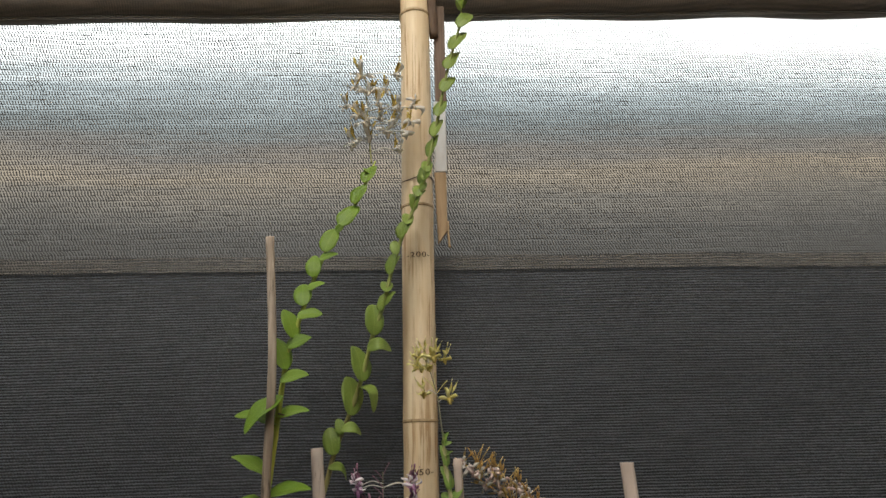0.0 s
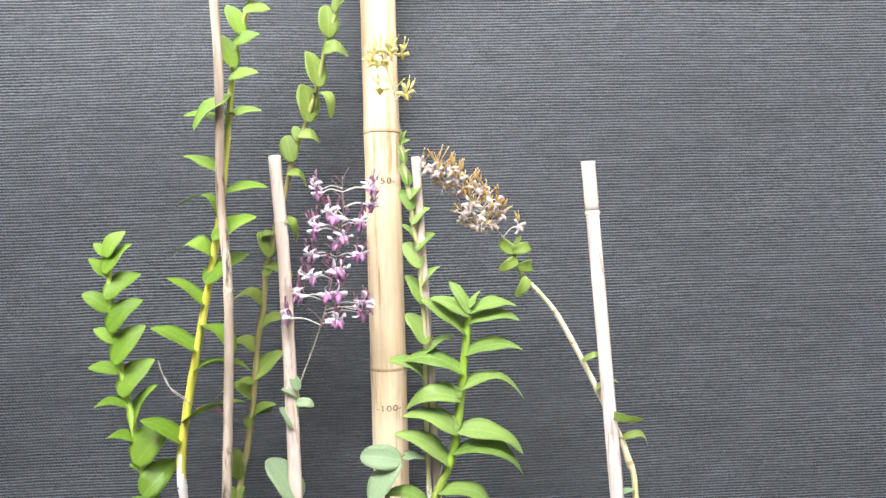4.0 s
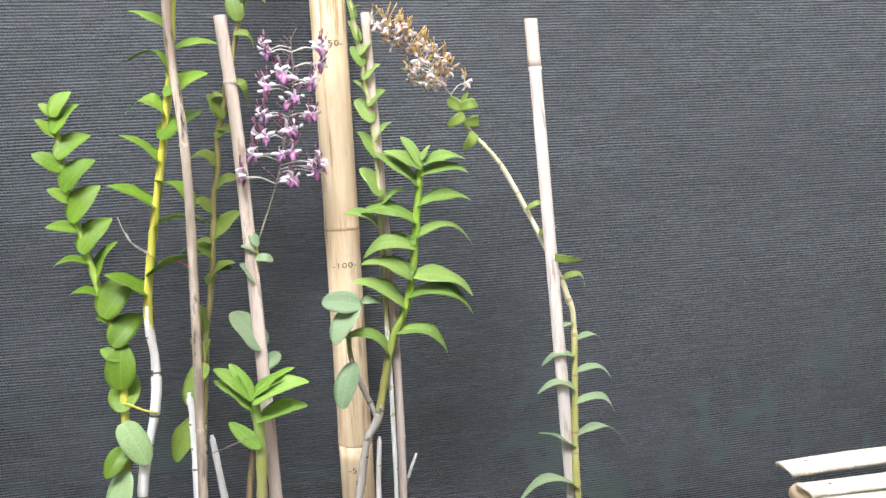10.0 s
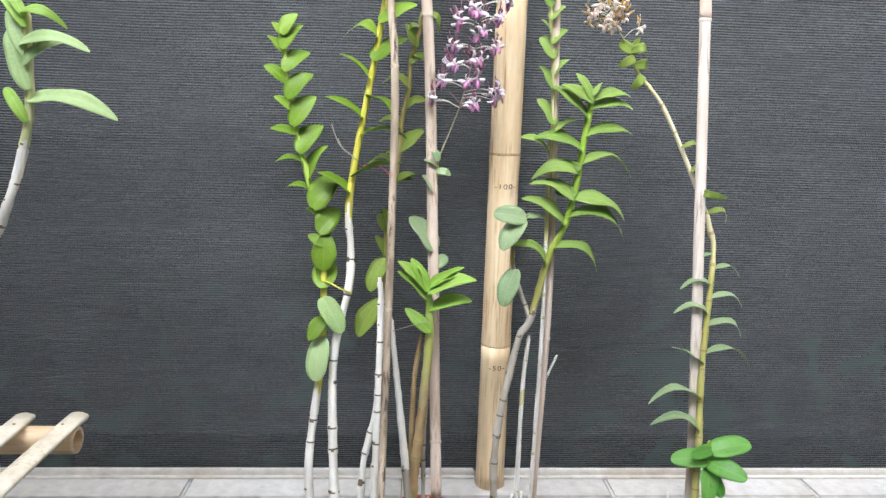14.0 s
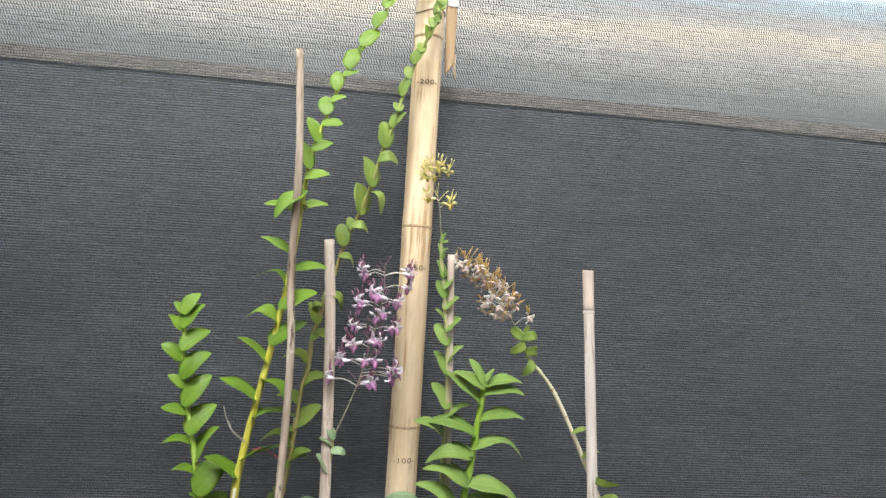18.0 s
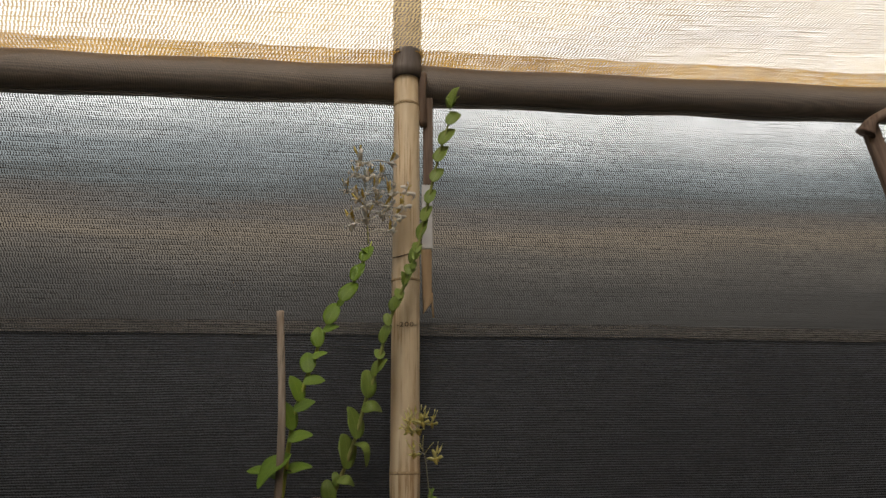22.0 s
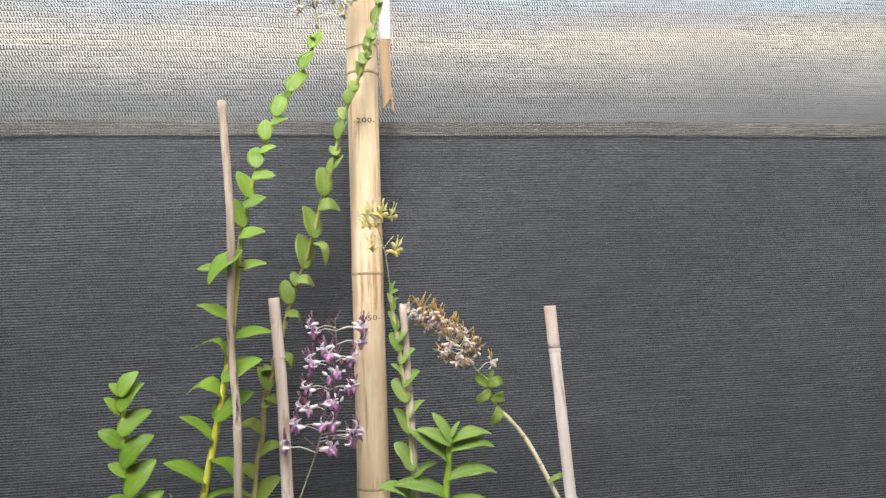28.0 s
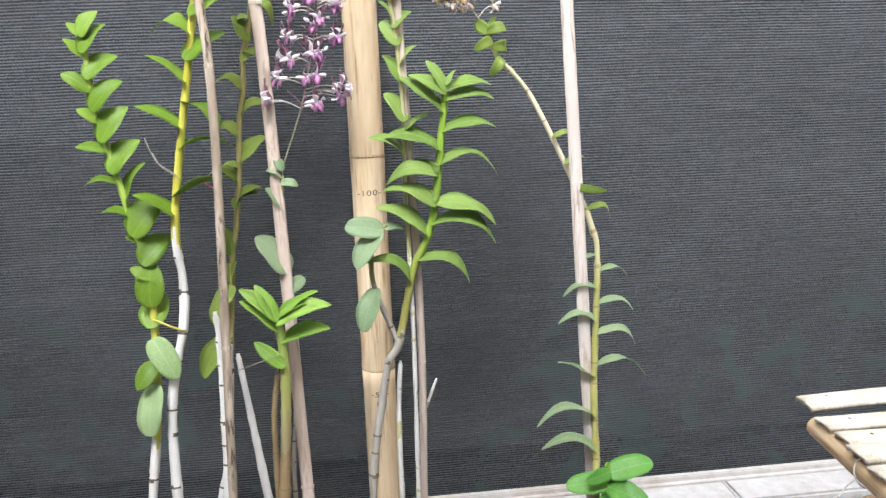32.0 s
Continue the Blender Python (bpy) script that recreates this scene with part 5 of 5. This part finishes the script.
cane(far_left, [(-1.36, -0.6, 0.6), (-1.27, -0.45, 0.74)] + PATH_Q, 0.0115, CANE_WHITE, CANE_PALE, 0.72, [leaf + ("slim", LEAF_PALE if 0.8 < leaf[0] < 0.95 else LEAF_FRESH) for leaf in LEAVES_Q], "slim", LEAF_FRESH, 0.06, 0.75, seed=16)

# ---- small ties and dry roots ----


def strand(name, label, category, pts, radius, material):
    bm = bmesh.new()
    tube(bm, smooth_path(pts, 6), radius, 6)
    return tagged(part(name, bm, material), label, category)


strand("tie", "thin black tie round stick and cane", "tie", [(-0.325, -0.09, 1.625), (-0.31, -0.1, 1.628), (-0.288, -0.148, 1.626), (-0.28, -0.13, 1.622), (-0.3, -0.08, 1.62), (-0.32, -0.08, 1.623)], 0.0014, INK)
strand("cord", "pink cord looped between cane and stick", "cord", [(-0.36, -0.185, 1.06), (-0.335, -0.195, 1.066), (-0.305, -0.2, 1.05), (-0.297, -0.195, 1.036), (-0.298, -0.19, 1.02)], 0.0013, PINK_CORD)
strand("twist_tie", "yellow twist tie joining two canes", "tie", [(-0.446, -0.214, 0.792), (-0.43, -0.225, 0.79), (-0.405, -0.225, 0.777), (-0.383, -0.222, 0.768)], 0.0022, CANE_YELLOW)
strand("wire", "thin wire from the stick to the leaf tuft", "wire", [(-0.285, -0.25, 0.685), (-0.25, -0.24, 0.693), (-0.2, -0.21, 0.7)], 0.0009, CANE_GREY)
dry_root = [(-0.375, -0.18, 1.072), (-0.385, -0.185, 1.084), (-0.41, -0.182, 1.102), (-0.424, -0.178, 1.128), (-0.432, -0.175, 1.152)]
strand("aerial_root", "thin grey dried aerial root on the yellow cane", "aerial root", dry_root, 0.0012, CANE_GREY)
strand("aerial_root", "thin grey dried aerial root on the yellow cane", "aerial root", [(x + 0.006, y - 0.004, z - 0.006) for x, y, z in dry_root[:-1]], 0.0009, CANE_GREY)

# ---- pots ----


def pot(label, x, y, radius, rim_z, olive, seed):
    rnd = random.Random(seed)
    h = rim_z - FLOOR
    root = thing("flower_pot", label, "flower pot", "flower pots along the kerb", at=(x, y, FLOOR))
    R = radius
    body = part("body", lathe([(0.0, 0.004), (R * 0.8, 0.0), (R * 0.83, 0.012), (R * 0.92, h * 0.45), (R * 0.95, h * 0.7), (R * 0.965, h - 0.03)], 56), POT_OLIVE if olive else POT_ORANGE, root)
    part("foot_band", lathe([(R * 0.825, 0.001), (R * 0.85, 0.004), (R * 0.868, 0.02), (R * 0.85, 0.024)], 56), POT_RED, root, "red painted foot band")
    for at, tall_by, paint in ((0.17, 0.05, POT_OLIVE if olive else POT_BROWN), (0.4, 0.07, POT_OLIVE if olive else POT_BROWN)):
        wall = R * (0.83 + 0.09 * min(1.0, at / 0.45))
        part("stripe", lathe([(wall * 0.97, h * at), (wall * 1.006, h * (at + 0.012)), (wall * 1.02, h * (at + tall_by)), (wall * 0.98, h * (at + tall_by + 0.01))], 56), paint, root, "painted stripe")
    part("rim", lathe([(R * 0.95, h - 0.045), (R * 0.99, h - 0.042), (R, h - 0.03), (R, h - 0.006), (R * 0.985, h), (R * 0.93, h), (R * 0.9, h - 0.008), (R * 0.88, h - 0.05), (R * 0.8, h - 0.055)], 56), POT_RED, root, "dark red rim")
    for k in range(6):
        a = math.pi * 2 * (k + rnd.random() * 0.3) / 6 - 2.2
        # solid plug, no opening: the hole's inner shade is its dark colour
        bm = bmesh.new()
        tube(bm, [Vector((R * 0.9 * math.cos(a), R * 0.9 * math.sin(a), h * 0.52)), Vector((R * 0.955 * math.cos(a), R * 0.955 * math.sin(a), h * 0.52))], 0.007, 10)
        part("drain_hole", bm, HOLE_SHADE, root)
    fill = bmesh.new()
    for k in range(int(520 * R * R / 0.0169 * 0.16)):
        a, q = rnd.uniform(0, 6.283), R * 0.84 * math.sqrt(rnd.random())
        s = rnd.uniform(0.011, 0.026)
        bmesh.ops.create_icosphere(fill, subdivisions=1, radius=s, matrix=Matrix.Translation((q * math.cos(a), q * math.sin(a), h - 0.03 + rnd.uniform(-0.01, 0.012))) @ pose(0, 0, 0, rnd.uniform(0, 360), rnd.uniform(0, 360), 0) @ Matrix.Diagonal((1, rnd.uniform(0.5, 1), rnd.uniform(0.4, 0.8), 1)))
    coal = part("charcoal", fill, CHARCOAL, None, smooth=False)
    coal.location = (x, y, FLOOR)
    tagged(coal, "black charcoal chunks filling the pot", "charcoal", kind="stuff")
    return root


def roots(x, y, z, radius, count, seed, material, tall):
    rnd = random.Random(seed)
    bm = bmesh.new()
    for _ in range(count):
        a, q = rnd.uniform(0, 6.283), radius * math.sqrt(rnd.random())
        p = Vector((x + q * math.cos(a), y + q * math.sin(a), z - 0.02))
        d = Vector((rnd.gauss(0, 0.3), rnd.gauss(0, 0.3), rnd.uniform(0.5, 1.2))).normalized()
        L = rnd.uniform(0.4, 1) * tall
        tube(bm, smooth_path([p, p + d * L * 0.6 + Vector((0, 0, L * 0.2)), p + d * L + Vector((rnd.gauss(0, 0.01), rnd.gauss(0, 0.01), -L * 0.15))], 3), lambda s: 0.0022 * (1 - 0.7 * s), 5)
    return tagged(part("roots", bm, material), "pale tangled orchid roots over the potting mix", "roots", kind="stuff")


def old_canes(x, y, count, tall, seed):
    """Short bleached stumps of last years' canes."""
    rnd = random.Random(seed)
    for _ in range(count):
        bx, by = x + rnd.uniform(-0.03, 0.03), y + rnd.uniform(-0.025, 0.025)
        bm = bmesh.new()
        tip = Vector((bx + rnd.uniform(-0.03, 0.03), by + rnd.uniform(-0.01, 0.03), 0.165 + tall * rnd.uniform(0.5, 1)))
        tube(bm, smooth_path([(bx, by, 0.15), Vector((bx, by, 0.15)).lerp(tip, 0.5) + Vector((rnd.uniform(-0.006, 0.006), 0, 0)), tip], 5), lambda s: 0.0042 * (1 - 0.3 * s) * (1 + 0.15 * math.sin(s * 21)), 7)
        tagged(part("dead_cane", bm, CANE_WHITE), "short bleached stump of an old cane", "cane stump", "old cane stumps")


old_canes(0.42, -0.335, 5, 0.15, 3)
old_canes(-0.2, -0.2, 3, 0.1, 4)
old_canes(0.03, -0.2, 3, 0.07, 5)
pot("orange and red painted terracotta pot with pale roots", -0.415, -0.34, 0.1275, 0.175, False, 1)
pot("red-rimmed terracotta pot with a yellow-green stain", -0.2, -0.2, 0.112, 0.175, True, 2)
pot("small orange terracotta pot with a dark red rim", 0.012, -0.2, 0.094, 0.17, False, 3)
pot("red-rimmed orange pot filled with charcoal", 0.41, -0.35, 0.105, 0.175, False, 4)
roots(-0.39, -0.39, 0.165, 0.08, 170, 1, ROOT_GREEN, 0.07)
roots(-0.42, -0.35, 0.165, 0.112, 50, 6, ROOT, 0.06)
roots(-0.19, -0.21, 0.165, 0.06, 70, 2, ROOT_GREEN, 0.085)
roots(0.005, -0.2, 0.16, 0.065, 90, 3, ROOT, 0.05)
roots(0.43, -0.35, 0.165, 0.05, 40, 4, ROOT, 0.05)

# ---- benches ----


def slat(length, width, seed):
    """Half-round split bamboo along x with cut ends."""
    rnd = random.Random(seed)
    bm = bmesh.new()
    n, k = 14, 7
    rows = []
    for i in range(n + 1):
        x = length * i / n
        w = width * 0.5 * (1 + 0.06 * noise.noise((x * 4, seed, 0)))
        rows.append([bm.verts.new((x + (0.004 * abs(c - 3) / 3 + 0.004 * noise.noise((c * 0.9, seed, 2)) if i == 0 else 0), -w * math.cos(math.pi * c / (k - 1)), 0.3 * w * math.sin(math.pi * c / (k - 1)) + 0.004 * noise.noise((x * 3, seed, 4)))) for c in range(k)])
        rows[-1] += [bm.verts.new((v.co.x, v.co.y * 0.85, v.co.z - 0.007)) for v in reversed(rows[-1])]
    m = len(rows[0])
    for a, b in zip(rows, rows[1:]):
        for c in range(m):
            bm.faces.new((a[c], a[(c + 1) % m], b[(c + 1) % m], b[c]))
    bm.faces.new(rows[0])
    bm.faces.new(rows[-1][::-1])
    bmesh.ops.recalc_face_normals(bm, faces=bm.faces[:])
    return bm


def hollow(length, r, bm=None):
    """A hollow bamboo length along x, open at both ends."""
    return lathe([(r * 0.72, 0.0), (r * 0.97, 0.0), (r, 0.004), (r * 1.0, length * 0.3), (r * 1.05, length * 0.302), (r, length * 0.306), (r * 1.01, length * 0.7), (r * 1.06, length * 0.702), (r * 1.01, length * 0.706), (r, length), (r * 0.72, length), (r * 0.7, 0.0)], 24, bm)


def bench(label, at, turn, slats, gap, length, width, beams, radius, start, legs, seed, depth, lead=0.0, drift=0.0, group="bamboo benches"):
    root = thing("bamboo_bench", label, "bench", group)
    root.matrix_basis = pose(*at, 0, 0, turn)
    rnd = random.Random(seed)
    for k in range(slats):
        ob = part("slat", slat(length + rnd.uniform(-0.02, 0.02), width * rnd.uniform(0.9, 1.08), seed + k), SLAT, root)
        ob.matrix_basis = pose(rnd.uniform(-0.01, 0.01) - drift * k, -gap * k - (lead if k else 0), rnd.uniform(0, 0.005), rnd.uniform(-4, 4), 0, rnd.uniform(-1.2, 1.2))
        for x in (0.06 + rnd.uniform(-0.01, 0.03), 0.3 + rnd.uniform(-0.1, 0.2)):
            knot = part("nail_mark", lathe([(0.0, 0.001), (0.0022, 0.0008), (0.003, 0.0)], 10), BRACE_WOOD, ob)
            knot.location = (x, rnd.uniform(-0.006, 0.006), 0.15 * width + 0.0005)
    for x in beams:
        ob = part("beam", hollow(depth, radius), BAMBOO_OLD, root, "brownish hollow bamboo beam")
        ob.matrix_basis = pose(x, start, -radius - 0.006, 90, 0, -math.degrees(math.atan2(drift, gap)))
    for x, y in legs:
        bm = bmesh.new()
        tube(bm, [Vector((x, y, -at[2] + FLOOR)), Vector((x, y, -0.012))], 0.028, 16)
        part("leg", bm, BAMBOO, root)
    return root


right_bench = bench("bench of pale split-bamboo slats on a bamboo beam", (0.757, -0.508, 0.638), 0, 14, 0.054, 1.1, 0.05, (0.016, 0.95), 0.019, -0.032, ((0.42, -0.06), (0.9, -0.06), (0.42, -0.72), (0.9, -0.72)), 5, 0.82, 0.02, 0.0075)
rail = part("rail", hollow(0.85, 0.04), BAMBOO, right_bench, "lower bamboo rail with an open end")
rail.matrix_basis = pose(0.178, 0.008, -0.25, 0, 90, 3)
rail = part("rail", hollow(0.85, 0.031), BAMBOO_OLD, right_bench, "thinner bamboo rail behind the other")
rail.matrix_basis = pose(0.175, 0.07, -0.31, 0, 90, 3)
tie = bmesh.new()
tube(tie, [Vector((-0.008 + 0.0215 * math.cos(a), -0.19 + 0.01 * math.sin(a), -0.025 + 0.0215 * math.sin(a))) for a in [2 * math.pi * k / 20 for k in range(21)]], 0.0012, 6)
tube(tie, [Vector(p) for p in ((-0.027, -0.19, -0.034), (-0.04, -0.188, -0.046), (-0.047, -0.186, -0.062), (-0.06, -0.186, -0.068))], 0.0012, 6)
part("tie", tie, PETAL_WHITE, right_bench, "pale twist of wire round the beam")
bench("slatted bamboo bench with its beam end showing", (-0.885, -0.5, 0.585), -90, 8, 0.1, 1.0, 0.042, (0.035, 0.85), 0.026, 0.01, ((0.035, -0.17), (0.85, -0.17), (0.035, -0.6), (0.85, -0.6)), 31, 0.8)

pk = bmesh.new()
bmesh.ops.create_grid(pk, x_segments=18, y_segments=14, size=0.5, matrix=Matrix.Diagonal((0.36, 0.19, 1, 1)))
for v in pk.verts:
    v.co.z = 0.01 + 0.012 * noise.noise((v.co.x * 14, v.co.y * 14, 1)) + 0.012 * noise.noise((v.co.x * 30, v.co.y * 30, 5)) + 0.01
    v.co.x += 0.02 * noise.noise((v.co.y * 12, 0, 7))
pink = part("plastic_sheet", pk, PLASTIC_PINK)
pink.matrix_basis = pose(1.165, -0.655, 0.65, 0, 0, -30)
tagged(pink, "crumpled pink plastic sheet lying on the bench", "plastic sheet")

sc = part("saucer", lathe([(0.0, 0.026), (0.028, 0.026), (0.031, 0.0285), (0.035, 0.026), (0.05, 0.0265), (0.053, 0.029), (0.057, 0.0265), (0.07, 0.027), (0.074, 0.0295), (0.085, 0.03), (0.09, 0.024), (0.1, 0.022), (0.112, 0.006), (0.115, 0.0), (0.1, 0.0)], 48), TERRACOTTA)
sc.location = (-1.1, -0.24, FLOOR)
tagged(sc, "upturned pale terracotta saucer on the pavement", "saucer")

for k, (x, y, sx, sy, sz, turn) in enumerate(((0.79, -0.1, 0.075, 0.05, 0.018, 35), (0.56, -0.15, 0.06, 0.035, 0.01, -12), (0.67, -0.155, 0.05, 0.04, 0.012, 20), (0.3, -0.17, 0.035, 0.025, 0.012, 60))):
    bm = bmesh.new()
    bmesh.ops.create_icosphere(bm, subdivisions=3, radius=1.0)
    for v in bm.verts:
        v.co *= 1 + 0.22 * noise.noise(v.co * 1.3 + Vector((k * 5.0, 0, 0))) + 0.06 * noise.noise(v.co * 5)
        v.co.z = max(-0.5, min(0.72, v.co.z))
        v.co = Vector((v.co.x * sx, v.co.y * sy, v.co.z * sz))
    rock = part("stone", bm, LOOSE_STONE, smooth=False)
    rock.matrix_basis = pose(x, y, 0.033 + sz * 0.48 if y > -0.14 else FLOOR + sz * 0.48, 3, -2, turn)
    tagged(rock, "broken flat piece of dark grey stone by the kerb", "stone", "broken stones")

def crumbs(label, count, seed, place, size):
    """Small lumps of soil and moss strewn over the ground, joined into one mesh."""
    rnd = random.Random(seed)
    bm = bmesh.new()
    for _ in range(count):
        x, y, z = place(rnd)
        r = size * rnd.uniform(0.35, 1.0) ** 2
        bmesh.ops.create_icosphere(bm, subdivisions=1, radius=r, matrix=Matrix.Translation((x, y, z + r * 0.1)) @ pose(0, 0, 0, rnd.uniform(0, 90), 0, rnd.uniform(0, 360)) @ Matrix.Diagonal((1.6, rnd.uniform(0.7, 1.4), 0.4, 1)))
    return tagged(part("moss", bm, SOIL, smooth=False), label, "moss", kind="stuff")


crumbs("dark soil and moss gathered along the foot of the kerb", 900, 3, lambda r: (r.uniform(-1.6, 0.02), -0.045 - abs(r.gauss(0, 0.03)), FLOOR + 0.001), 0.006)
crumbs("dark green moss between the small pots and the footing", 900, 4, lambda r: (r.uniform(0.1, 0.36), -0.175 + r.gauss(0, 0.03), FLOOR + 0.001), 0.0075)
crumbs("dark soil in the paver joints before the footing", 500, 5, lambda r: (r.uniform(0.42, 1.3), -0.15 + r.gauss(0, 0.018), FLOOR + 0.001), 0.005)

# ---- pavement ----
pave = thing("pavement", "worn grey stone pavers in rows with mossy joints", "pavement", kind="structure")
kinds = []
for k in range(5):
    r = random.Random(k)
    bm = bmesh.new()
    box((0.196, 0.096, 0.03), (0, 0, -0.015), 0.005, 1, bm)
    for v in bm.verts:
        v.co.x += r.uniform(-0.003, 0.003)
        v.co.y += r.uniform(-0.003, 0.003)
    me = bpy.data.meshes.new("paver")
    bm.to_mesh(me)
    bm.free()
    me.materials.append(PAVER)
    kinds.append(me)
rp = random.Random(4)
for row in range(-1, 14):
    for col in range(-10, 11 if row >= 0 else 0):
        share("paver", kinds[rp.randrange(5)], pose(col * 0.2 + (row % 2) * 0.1, -0.19 - row * 0.1, FLOOR + rp.uniform(-0.004, 0.002), rp.uniform(-1, 1), rp.uniform(-0.7, 0.7), rp.uniform(-1, 1)), pave)
